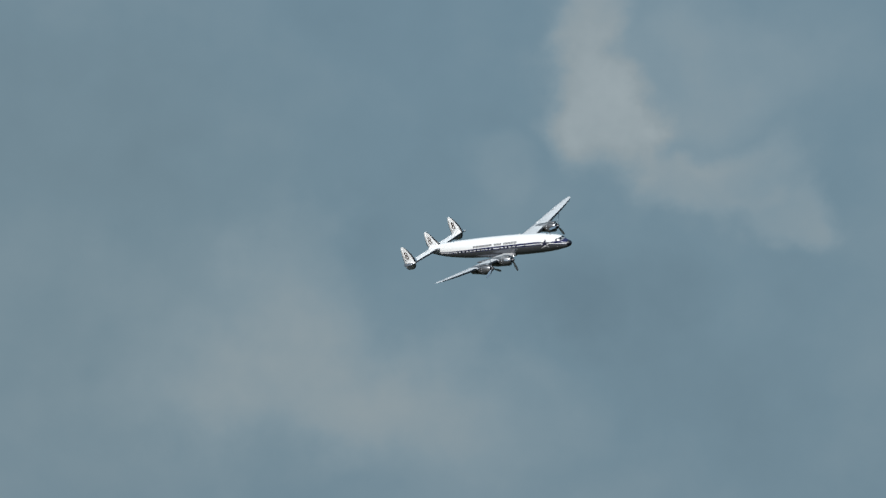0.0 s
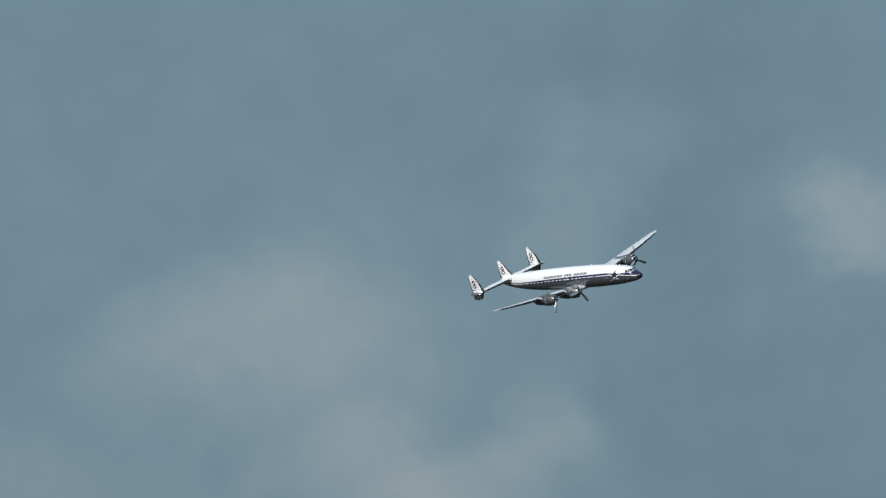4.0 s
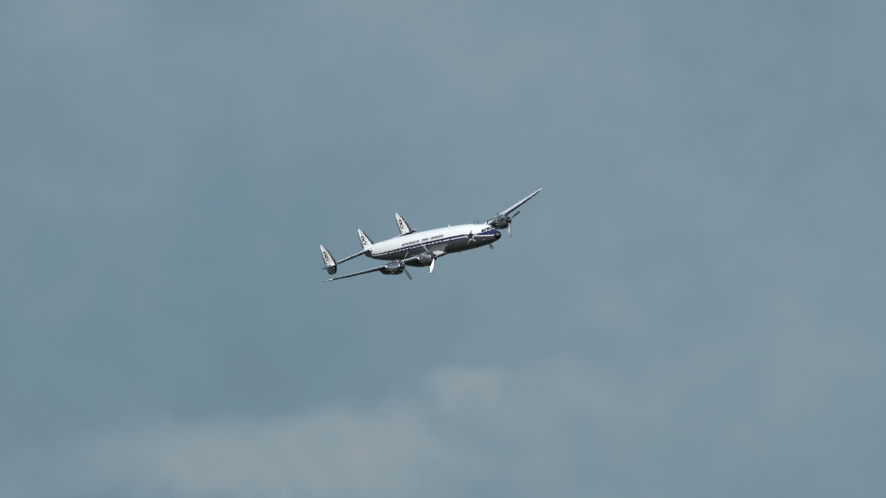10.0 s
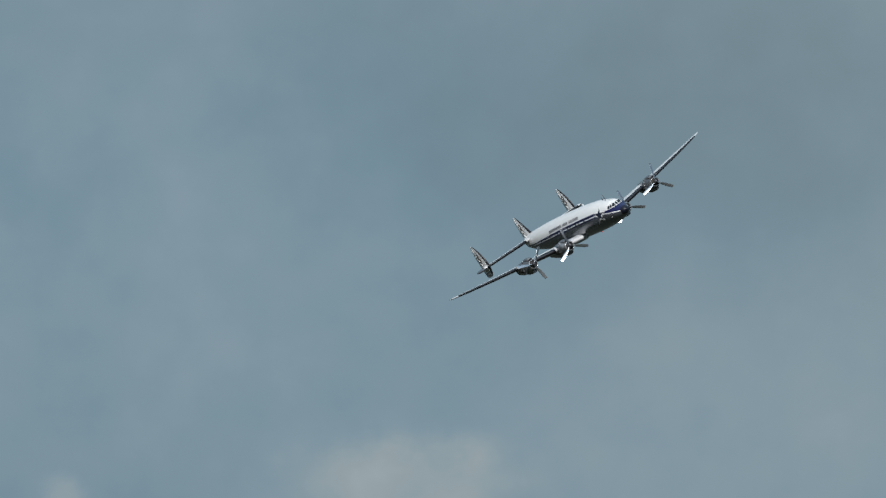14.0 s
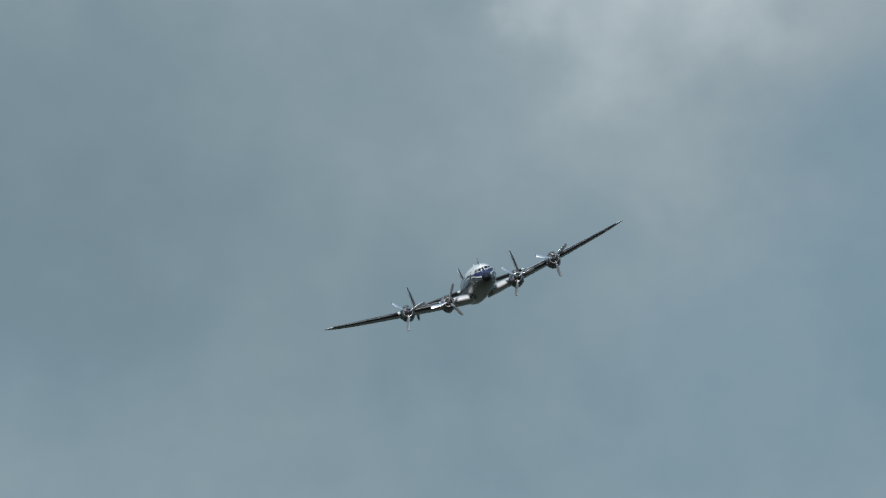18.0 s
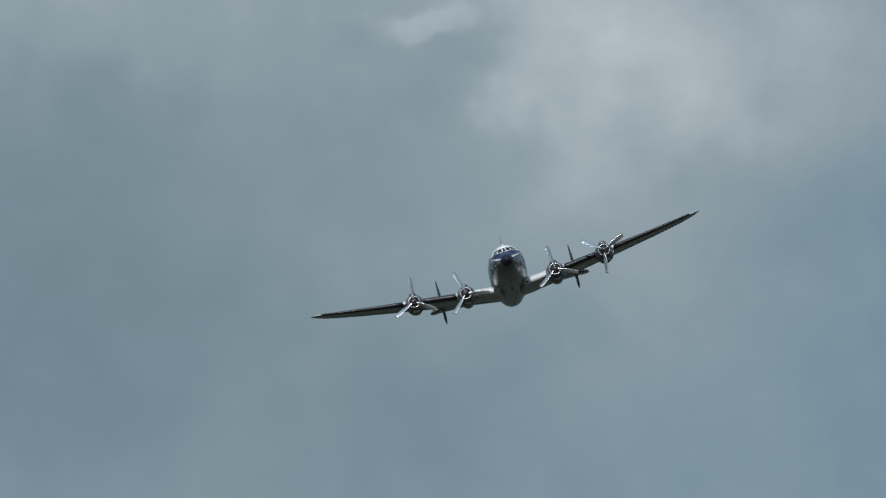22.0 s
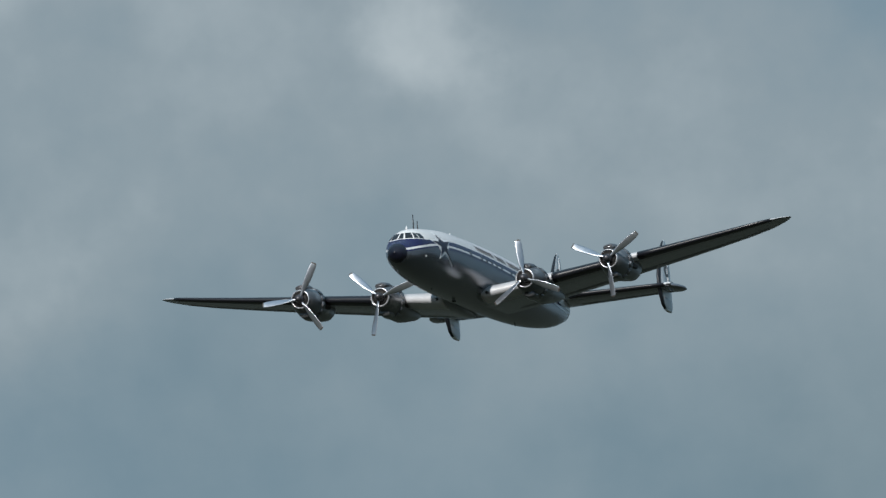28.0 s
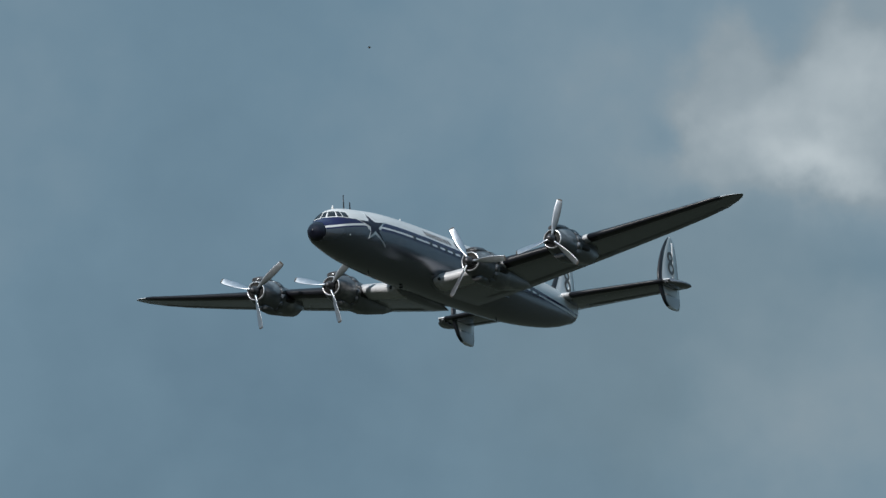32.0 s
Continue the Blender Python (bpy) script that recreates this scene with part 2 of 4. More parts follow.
puff(-12.70, 5.67, 0.99, 0.99, 0.09)
puff(-12.70, 7.86, 0.99, 0.99, 0.3)
puff(-12.70, 8.96, 0.99, 0.99, 0.23)
puff(-12.70, 10.06, 0.99, 0.99, 0.54)
puff(-12.70, 11.16, 0.99, 0.99, 0.34)
puff(-11.33, 3.47, 0.99, 0.99, -0.08)
puff(-11.33, 5.67, 0.99, 0.99, 0.07)
puff(-11.33, 7.86, 0.99, 0.99, 0.27)
puff(-11.33, 8.96, 0.99, 0.99, 0.2)
puff(-11.33, 10.06, 0.99, 0.99, 0.36)
puff(-9.96, 2.37, 0.99, 0.99, 0.19)
puff(-9.96, 3.47, 0.99, 0.99, 0.09)
puff(-9.96, 5.67, 0.99, 0.99, 0.23)
puff(-9.96, 6.76, 0.99, 0.99, 0.23)
puff(-9.96, 7.86, 0.99, 0.99, 0.19)
puff(-9.96, 8.96, 0.99, 0.99, 0.29)
puff(-9.96, 10.06, 0.99, 0.99, 0.43)
puff(-8.58, 3.47, 0.99, 0.99, 0.19)
puff(-8.58, 5.67, 0.99, 0.99, 0.1)
puff(-8.58, 6.76, 0.99, 0.99, -0.06)
puff(-8.58, 7.86, 0.99, 0.99, 0.07)
puff(-8.58, 8.96, 0.99, 0.99, 0.24)
puff(-8.58, 10.06, 0.99, 0.99, 0.2)
puff(-7.21, 7.86, 0.99, 0.99, 0.14)
puff(-7.21, 8.96, 0.99, 0.99, 0.29)
puff(-5.84, 3.47, 0.99, 0.99, 0.06)
puff(-5.84, 4.57, 0.99, 0.99, 0.18)
puff(-5.84, 5.67, 0.99, 0.99, 0.08)
puff(-5.84, 6.76, 0.99, 0.99, -0.08)
puff(-5.84, 7.86, 0.99, 0.99, 0.17)
puff(-5.84, 8.96, 0.99, 0.99, 0.28)
puff(-4.47, 3.47, 0.99, 0.99, 0.13)
puff(-4.47, 5.67, 0.99, 0.99, -0.07)
puff(-4.47, 6.76, 0.99, 0.99, 0.07)
puff(-4.47, 7.86, 0.99, 0.99, 0.23)
puff(-4.47, 8.96, 0.99, 0.99, 0.15)
puff(-3.10, 3.47, 0.99, 0.99, 0.3)
puff(-3.10, 4.57, 0.99, 0.99, -0.17)
puff(-3.10, 6.76, 0.99, 0.99, -0.09)
puff(-1.72, 3.47, 0.99, 0.99, 0.24)
puff(-1.72, 4.57, 0.99, 0.99, -0.15)
puff(-1.72, 6.76, 0.99, 0.99, -0.28)
puff(-0.35, 3.47, 0.99, 0.99, 0.1)
puff(-0.35, 4.57, 0.99, 0.99, -0.1)
puff(-0.35, 5.67, 0.99, 0.99, 0.06)
puff(-0.35, 6.76, 0.99, 0.99, 0.18)
puff(-0.35, 7.86, 0.99, 0.99, 0.5)
puff(1.02, 3.47, 0.99, 0.99, 0.23)
puff(1.02, 7.86, 0.99, 0.99, 0.15)
puff(2.39, 4.57, 0.99, 0.99, -0.09)
puff(-29.74, 3.88, 0.78, 0.78, -0.07)
puff(-29.74, 4.75, 0.78, 0.78, -0.09)
puff(-28.65, 1.28, 0.78, 0.78, 0.12)
puff(-28.65, 3.01, 0.78, 0.78, -0.07)
puff(-27.57, 1.28, 0.78, 0.78, 0.09)
puff(-25.40, 2.14, 0.78, 0.78, 0.12)
puff(-25.40, 3.01, 0.78, 0.78, 0.12)
puff(-24.31, 3.88, 0.78, 0.78, -0.06)
puff(-24.31, 4.75, 0.78, 0.78, 0.06)
puff(-23.23, 4.75, 0.78, 0.78, 0.08)
puff(-22.14, 4.75, 0.78, 0.78, -0.09)
puff(-21.06, 2.14, 0.78, 0.78, -0.16)
puff(-21.06, 3.88, 0.78, 0.78, 0.07)
puff(-21.06, 4.75, 0.78, 0.78, -0.13)
puff(-18.89, 3.88, 0.78, 0.78, -0.06)
puff(-18.89, 9.09, 0.78, 0.78, -0.12)
puff(-17.80, 4.75, 0.78, 0.78, -0.14)
puff(-17.80, 5.62, 0.78, 0.78, -0.07)
puff(-16.72, 3.88, 0.78, 0.78, 0.08)
puff(-16.72, 8.22, 0.78, 0.78, -0.08)
puff(-15.63, 2.14, 0.78, 0.78, -0.1)
puff(-15.63, 3.01, 0.78, 0.78, -0.11)
puff(-15.63, 8.22, 0.78, 0.78, -0.11)
puff(-15.63, 10.82, 0.78, 0.78, 0.08)
puff(-15.63, 11.69, 0.78, 0.78, 0.09)
puff(-14.55, 3.01, 0.78, 0.78, 0.08)
puff(-14.55, 4.75, 0.78, 0.78, -0.07)
puff(-13.47, 3.88, 0.78, 0.78, 0.08)
puff(-13.47, 8.22, 0.78, 0.78, 0.1)
puff(-13.47, 10.82, 0.78, 0.78, 0.13)
puff(-10.21, 6.48, 0.78, 0.78, 0.08)
puff(-10.21, 7.35, 0.78, 0.78, 0.11)
puff(-10.21, 9.96, 0.78, 0.78, 0.15)
puff(-9.13, 3.01, 0.78, 0.78, 0.1)
puff(-9.13, 4.75, 0.78, 0.78, 0.06)
puff(-9.13, 5.62, 0.78, 0.78, 0.09)
puff(-9.13, 8.22, 0.78, 0.78, -0.07)
puff(-9.13, 9.09, 0.78, 0.78, -0.11)
puff(-9.13, 9.96, 0.78, 0.78, 0.09)
puff(-8.04, 6.48, 0.78, 0.78, -0.14)
puff(-8.04, 8.22, 0.78, 0.78, 0.09)
puff(-8.04, 9.09, 0.78, 0.78, 0.13)
puff(-6.96, 7.35, 0.78, 0.78, 0.06)
puff(-6.96, 8.22, 0.78, 0.78, -0.13)
puff(-5.87, 3.01, 0.78, 0.78, 0.08)
puff(-5.87, 5.62, 0.78, 0.78, 0.07)
puff(-5.87, 7.35, 0.78, 0.78, 0.11)
puff(-4.79, 3.01, 0.78, 0.78, 0.09)
puff(-4.79, 6.48, 0.78, 0.78, -0.14)
puff(-4.79, 7.35, 0.78, 0.78, -0.08)
puff(-3.70, 5.62, 0.78, 0.78, 0.06)
puff(-3.70, 6.48, 0.78, 0.78, 0.06)
puff(-2.62, 3.88, 0.78, 0.78, 0.1)
puff(-2.62, 4.75, 0.78, 0.78, -0.1)
puff(-2.62, 7.35, 0.78, 0.78, -0.11)
puff(-2.62, 8.22, 0.78, 0.78, 0.14)
puff(-1.53, 3.88, 0.78, 0.78, 0.22)
puff(-1.53, 5.62, 0.78, 0.78, 0.13)
puff(-1.53, 6.48, 0.78, 0.78, 0.06)
puff(-1.53, 7.35, 0.78, 0.78, 0.1)
puff(-0.45, 4.75, 0.78, 0.78, -0.22)
puff(-0.45, 5.62, 0.78, 0.78, 0.13)
puff(-0.45, 6.48, 0.78, 0.78, -0.16)
puff(-0.45, 7.35, 0.78, 0.78, -0.07)
puff(0.64, 3.88, 0.78, 0.78, 0.16)
puff(0.64, 5.62, 0.78, 0.78, 0.24)
puff(0.64, 6.48, 0.78, 0.78, -0.17)
puff(0.64, 7.35, 0.78, 0.78, -0.19)
puff(1.72, 3.88, 0.78, 0.78, 0.11)
puff(1.72, 4.75, 0.78, 0.78, -0.1)
puff(1.72, 6.48, 0.78, 0.78, 0.07)
make_sky()


# ---- materials ----
def material(name):
    mat = bpy.data.materials.new(name)
    mat.use_nodes = True
    tree = mat.node_tree
    add, link = nodes_of(tree)
    return mat, add, link, tree.nodes["Principled BSDF"]


def noise_fac(add, link, scale, detail=4, rough=0.6, stretch=None):
    co = add("ShaderNodeTexCoord").outputs["Object"]
    if stretch:
        mp = add("ShaderNodeMapping")
        mp.inputs["Scale"].default_value = stretch
        link(co, mp.inputs[0])
        co = mp.outputs[0]
    n = add("ShaderNodeTexNoise")
    link(co, n.inputs["Vector"])
    n.inputs["Scale"].default_value, n.inputs["Detail"].default_value, n.inputs["Roughness"].default_value = scale, detail, rough
    return n.outputs["Fac"]


def finish(name, colour, rough, metal=0.0, wear=0.12, stretch=(0.35, 1, 1), panels=0.0, smear=None, gloss=0.5):
    """Paint or metal with soiling in two scales, faint skin waves and, where asked, panel joints or pale smears."""
    mat, add, link, bsdf = material(name)
    big, small = noise_fac(add, link, 0.8, 5, 0.6, stretch), noise_fac(add, link, 7.0, 3, 0.6, stretch)
    dark = tuple(c * (1 - 2.2 * wear) for c in colour)
    lite = tuple(min(1, c * (1 + wear)) for c in colour)
    c = mix_rgb(add, link, big, dark, lite)
    c = mix_rgb(add, link, math_node(add, link, "MULTIPLY", small, wear), c, tuple(v * 0.45 for v in colour))
    if panels:
        co = add("ShaderNodeTexCoord").outputs["Object"]
        s = add("ShaderNodeSeparateXYZ")
        link(co, s.inputs[0])
        seam = None
        for axis, step in ((0, 1.45), (1, 1.2)):
            w = math_node(add, link, "PINGPONG", s.outputs[axis], step / 2)
            w = math_node(add, link, "LESS_THAN", w, 0.018)
            seam = w if seam is None else math_node(add, link, "MAXIMUM", seam, w)
        c = mix_rgb(add, link, math_node(add, link, "MULTIPLY", seam, panels), c, tuple(v * 0.4 for v in colour))
    if smear:
        pale = add("ShaderNodeMapRange", interpolation_type="SMOOTHSTEP")
        link(noise_fac(add, link, 0.9, 3, 0.55, (0.5, 1, 1)), pale.inputs["Value"])
        pale.inputs["From Min"].default_value, pale.inputs["From Max"].default_value = 0.54, 0.66
        c = mix_rgb(add, link, pale.outputs[0], c, smear)
    link(c, bsdf.inputs["Base Color"])
    link(math_node(add, link, "MULTIPLY_ADD", big, 0.16, rough - 0.08), bsdf.inputs["Roughness"])
    bsdf.inputs["Metallic"].default_value = metal
    bsdf.inputs["Specular IOR Level"].default_value = gloss
    bump = add("ShaderNodeBump")
    bump.inputs["Strength"].default_value, bump.inputs["Distance"].default_value = 0.25, 0.02
    link(noise_fac(add, link, 1.6, 2, 0.5), bump.inputs["Height"])
    link(bump.outputs[0], bsdf.inputs["Normal"])
    return mat


WHITE_RGB, NAVY_RGB, METAL_RGB = (0.71, 0.72, 0.73), (0.009, 0.012, 0.062), (0.175, 0.183, 0.206)


def hull_paint():
    """White roof, navy band with a white line along the windows, navy nose and bare metal below; uv: x and height over the line."""
    mat, add, link, bsdf = material("hull_paint")
    m = lambda *a, **k: math_node(add, link, *a, **k)
    uv = add("ShaderNodeUVMap", uv_map="band")
    s = add("ShaderNodeSeparateXYZ")
    link(uv.outputs[0], s.inputs[0])
    x, v = s.outputs[0], s.outputs[1]
    big, small = noise_fac(add, link, 0.6, 5, 0.6, (0.4, 1, 1)), noise_fac(add, link, 6.0, 3, 0.6, (0.3, 1, 1))
    # the navy reaches up to the windscreen on the nose and narrows to a band behind it
    nose = add("ShaderNodeMapRange")
    link(x, nose.inputs["Value"])
    for k, val in (("From Min", 11.5), ("From Max", 12.98), ("To Min", 0.33), ("To Max", 0.55)):
        nose.inputs[k].default_value = val
    # all of it grows thin towards the tail
    aft = add("ShaderNodeMapRange")
    link(x, aft.inputs["Value"])
    for k, val in (("From Min", -18.5), ("From Max", -7.5), ("To Min", 0.48), ("To Max", 1.0)):
        aft.inputs[k].default_value = val
    limit = m("ADD", m("MULTIPLY", nose.outputs[0], aft.outputs[0]), m("MULTIPLY", m("GREATER_THAN", x, 12.98), 5.0))
    roof = m("GREATER_THAN", v, limit)
    skirt = m("LESS_THAN", m("DIVIDE", v, aft.outputs[0]), m("SUBTRACT", -0.22, m("MULTIPLY", m("GREATER_THAN", x, 10.2), -0.08)))
    line = m("LESS_THAN", m("ABSOLUTE", v), 0.06)
    white = mix_rgb(add, link, big, tuple(c * 0.9 for c in WHITE_RGB), WHITE_RGB)
    metal = mix_rgb(add, link, big, tuple(c * 0.72 for c in METAL_RGB), tuple(c * 1.12 for c in METAL_RGB))
    streak = m("MULTIPLY", m("GREATER_THAN", m("PINGPONG", x, 0.72), 0.70), 0.35)
    metal = mix_rgb(add, link, streak, metal, (0.28, 0.29, 0.31))
    c = mix_rgb(add, link, skirt, NAVY_RGB, metal)
    c = mix_rgb(add, link, m("MAXIMUM", roof, line), c, white)
    c = mix_rgb(add, link, m("MULTIPLY", small, 0.10), c, (0.1, 0.1, 0.1))
    link(c, bsdf.inputs["Base Color"])
    bare = m("MULTIPLY", skirt, m("SUBTRACT", 1.0, m("MAXIMUM", roof, line)))
    link(m("MULTIPLY", bare, 0.72), bsdf.inputs["Metallic"])
    bsdf.inputs["Specular IOR Level"].default_value = 0.3
    link(m("MULTIPLY_ADD", big, 0.12, 0.17), bsdf.inputs["Roughness"])
    bump = add("ShaderNodeBump")
    bump.inputs["Strength"].default_value, bump.inputs["Distance"].default_value = 0.14, 0.02
    link(noise_fac(add, link, 1.4, 3, 0.5), bump.inputs["Height"])
    link(bump.outputs[0], bsdf.inputs["Normal"])
    return mat


HULL = hull_paint()
WHITE = finish("white_paint", WHITE_RGB, 0.32, wear=0.06)
RADOME = finish("radome_paint", (0.006, 0.007, 0.017), 0.38, wear=0.2)
BARE = finish("bare_aluminium", (0.27, 0.28, 0.31), 0.24, metal=0.75, wear=0.14, panels=0.5)
# plain off-white; at the wing root it imitates the reflection in polished metal
PALE = finish("off_white_paint_and_sheen", (0.50, 0.51, 0.53), 0.4, wear=0.16)
WING_TOP = finish("light_grey_paint", (0.50, 0.52, 0.54), 0.4, wear=0.08, panels=0.3)
COWL = finish("worn_aluminium", (0.22, 0.228, 0.245), 0.34, metal=0.68, wear=0.32, smear=(0.40, 0.40, 0.41))
FILLET = finish("hull_metal", METAL_RGB, 0.24, metal=0.72, wear=0.14)
SKIRT = finish("pale_metal", (0.48, 0.49, 0.51), 0.35, metal=0.3, wear=0.1)
LIP = finish("polished_lip", (0.55, 0.56, 0.59), 0.32, metal=0.85, wear=0.14)
BLACK = finish("black_rubber", (0.010, 0.011, 0.016), 0.42, wear=0.2)
SOOT = finish("sooty_metal", (0.02, 0.019, 0.018), 0.6, metal=0.3, wear=0.3)
HUB = finish("dark_hub_metal", (0.10, 0.10, 0.11), 0.42, metal=0.7, wear=0.25)
BROWN = finish("brown_paint", (0.105, 0.080, 0.070), 0.4, wear=0.1)
STAR = finish("star_navy_paint", (0.016, 0.018, 0.038), 0.4, wear=0.15, gloss=0.25)
TITLE = finish("title_grey_paint", (0.045, 0.046, 0.054), 0.4, wear=0.1)


def glass():
    mat, add, link, bsdf = material("dark_glass")
    bsdf.inputs["Base Color"].default_value = (0.012, 0.014, 0.018, 1)
    bsdf.inputs["Roughness"].default_value = 0.08
    return mat


GLASS = glass()


def blade_metal():
    """Bright blade with a dark tip band and a worn root."""
    mat, add, link, bsdf = material("propeller_blade")
    co = add("ShaderNodeTexCoord").outputs["Object"]
    s = add("ShaderNodeSeparateXYZ")
    link(co, s.inputs[0])
    big = noise_fac(add, link, 3.0, 4)
    c = mix_rgb(add, link, big, (0.43, 0.46, 0.51), (0.58, 0.61, 0.66))
    tip = math_node(add, link, "GREATER_THAN", s.outputs[1], 2.15)
    link(mix_rgb(add, link, tip, c, (0.07, 0.065, 0.06)), bsdf.inputs["Base Color"])
    link(math_node(add, link, "MULTIPLY_ADD", tip, -0.92, 0.92), bsdf.inputs["Metallic"])
    link(math_node(add, link, "MULTIPLY_ADD", big, 0.2, 0.24), bsdf.inputs["Roughness"])
    return mat


BLADE = blade_metal()


def beacon_glow():
    mat, add, link, bsdf = material("red_beacon_light")
    bsdf.inputs["Base Color"].default_value = (0.5, 0.01, 0.01, 1)
    bsdf.inputs["Emission Color"].default_value = (1.0, 0.07, 0.09, 1)
    bsdf.inputs["Emission Strength"].default_value = 13.0
    return mat


GLOW = beacon_glow()


def grass():
    mat, add, link, bsdf = material("grass")
    big, small = noise_fac(add, link, 0.004, 6, 0.6), noise_fac(add, link, 0.09, 4, 0.6)
    c = mix_rgb(add, link, big, (0.010, 0.014, 0.006), (0.021, 0.026, 0.011))
    c = mix_rgb(add, link, math_node(add, link, "MULTIPLY", small, 0.5), c, (0.022, 0.024, 0.012))
    link(c, bsdf.inputs["Base Color"])
    bsdf.inputs["Roughness"].default_value = 0.9
    return mat


# ---- ground ----
def make_ground():
    bm = bmesh.new()
    bmesh.ops.create_circle(bm, cap_ends=True, segments=96, radius=30000)
    me = bpy.data.meshes.new("ground")
    bm.to_mesh(me)
    bm.free()
    me.materials.append(grass())
    tagged(new("ground", me), "wide flat grass airfield under the aircraft", "ground", kind="structure")


make_ground()


# ---- aircraft ----
def mesh_of(name, verts, faces, mats, index=None, smooth=True):
    me = bpy.data.meshes.new(name)
    me.from_pydata([tuple(v) for v in verts], [], faces)
    for mt in mats if isinstance(mats, (list, tuple)) else [mats]:
        me.materials.append(mt)
    if index:
        me.polygons.foreach_set("material_index", index)
    bm = bmesh.new()
    bm.from_mesh(me)
    bmesh.ops.recalc_face_normals(bm, faces=bm.faces)
    bm.to_mesh(me)
    bm.free()
    if smooth:
        me.shade_smooth()
    return me


def part(name, me, parent, label="", at=None):
    ob = new(name, me)
    ob.parent = parent
    if at is not None:
        ob.matrix_basis = at
    return tagged(ob, label) if label else ob


def curve(xs, ys):
    """A smooth line through points with rising xs."""
    xs, ys = np.array(xs, float), np.array(ys, float)
    d = np.gradient(ys, xs)

    def f(x):
        i = int(np.clip(np.searchsorted(xs, x) - 1, 0, len(xs) - 2))
        h = xs[i + 1] - xs[i]
        s = (min(max(x, xs[0]), xs[-1]) - xs[i]) / h
        return ((2 * s ** 3 - 3 * s * s + 1) * ys[i] + (s ** 3 - 2 * s * s + s) * h * d[i]
                + (3 * s * s - 2 * s ** 3) * ys[i + 1] + (s ** 3 - s * s) * h * d[i + 1])
    return f


def rings(loops, close=True, caps=True):
    """Verts and faces of a skin over loops with equal numbers of points."""
    n, verts, faces = len(loops[0]), [], []
    for loop in loops:
        verts += [tuple(p) for p in loop]
    for i in range(len(loops) - 1):
        for j in range(n if close else n - 1):
            k = (j + 1) % n
            faces.append((i * n + j, i * n + k, (i + 1) * n + k, (i + 1) * n + j))
    if caps and close:
        faces.append(tuple(range(n)))
        faces.append(tuple(range((len(loops) - 1) * n, len(loops) * n)))
    return verts, faces


HULL_X = [-19.9, -19.6, -18.5, -16.5, -14, -11, -7, -3, 1, 5, 7.5, 9.5, 11, 11.9, 12.45, 12.98, 13.55, 13.93, 14.27, 14.47]
top_of = curve(HULL_X, [0.98, 1.12, 1.30, 1.46, 1.58, 1.70, 1.80, 1.84, 1.82, 1.75, 1.63, 1.42, 1.24, 1.06, 0.84, 0.39, 0.14, -0.02, -0.24, -0.50])
low_of = curve(HULL_X, [0.22, -0.04, -0.42, -0.88, -1.24, -1.52, -1.70, -1.77, -1.79, -1.78, -1.73, -1.64, -1.53, -1.44, -1.37, -1.28, -1.16, -1.02, -0.82, -0.58])
wide_of = curve(HULL_X, [0.24, 0.42, 0.68, 0.97, 1.22, 1.46, 1.66, 1.75, 1.78, 1.75, 1.66, 1.51, 1.35, 1.19, 1.07, 0.90, 0.70, 0.53, 0.32, 0.03])
line_of = curve([-20, -17, -14, -10, -5, 0, 5, 8.2, 10.65, 12.45, 13.9, 15], [0.08, 0.02, 0.03, 0.12, 0.26, 0.36, 0.40, 0.37, 0.21, -0.08, -0.35, -0.5])


def hull_point(x, angle, out=0.0):
    """A point of the hull's skin; angle in degrees from the top, positive to the left."""
    a = radians(angle)
    zc, h, w = (top_of(x) + low_of(x)) / 2, (top_of(x) - low_of(x)) / 2, wide_of(x)
    return Vector((x, (w + out) * math.sin(a), zc + (h + out) * math.cos(a)))


def hull_side(x, z, side, out=0.012):
    zc, h = (top_of(x) + low_of(x)) / 2, (top_of(x) - low_of(x)) / 2
    c = max(-0.98, min(0.98, (z - zc) / h))
    return hull_point(x, side * math.degrees(math.acos(c)), out)


def decal(name, cells, side, mat, out, parent, label=""):
    """Thin plates that follow the hull: cells are polygons in x and height."""
    verts, faces = [], []
    for cell in cells:
        n = len(verts)
        verts += [hull_side(x, z, side, out) for x, z in cell] + [hull_side(x, z, side, out - 0.02) for x, z in cell]
        k = len(cell)
        faces.append(tuple(range(n, n + k)))
        faces += [(n + i, n + (i + 1) % k, n + k + (i + 1) % k, n + k + i) for i in range(k)]
    return part(name, mesh_of(name, verts, faces, mat, smooth=False), parent, label)


def strips(x0, x1, z0, z1, nx=4, nz=3):
    return [[(x0 + (x1 - x0) * i / nx, z0 + (z1 - z0) * j / nz), (x0 + (x1 - x0) * (i + 1) / nx, z0 + (z1 - z0) * j / nz),
             (x0 + (x1 - x0) * (i + 1) / nx, z0 + (z1 - z0) * (j + 1) / nz), (x0 + (x1 - x0) * i / nx, z0 + (z1 - z0) * (j + 1) / nz)]
            for i in range(nx) for j in range(nz)]


def star_cells(tips, cx, cz, far, near):
    """A five-pointed star in small kites round a middle; far and near shrink its tips and inner corners."""
    ring = [(cx + (x - cx) * q, cz + (z - cz) * q) for (x, z), q in zip(tips, (far, near) * 5)]
    cells = []
    for i in range(10):
        a, b = ring[i], ring[(i + 1) % 10]
        n = 5
        for k in range(n):
            p = lambda q, s: (cx + (q[0] - cx) * s, cz + (q[1] - cz) * s)
            lo, hi = k / n, (k + 1) / n
            cells.append([p(a, lo), p(a, hi), p(b, hi), p(b, lo)] if k else [(cx, cz), p(a, hi), p(b, hi)])
    return cells


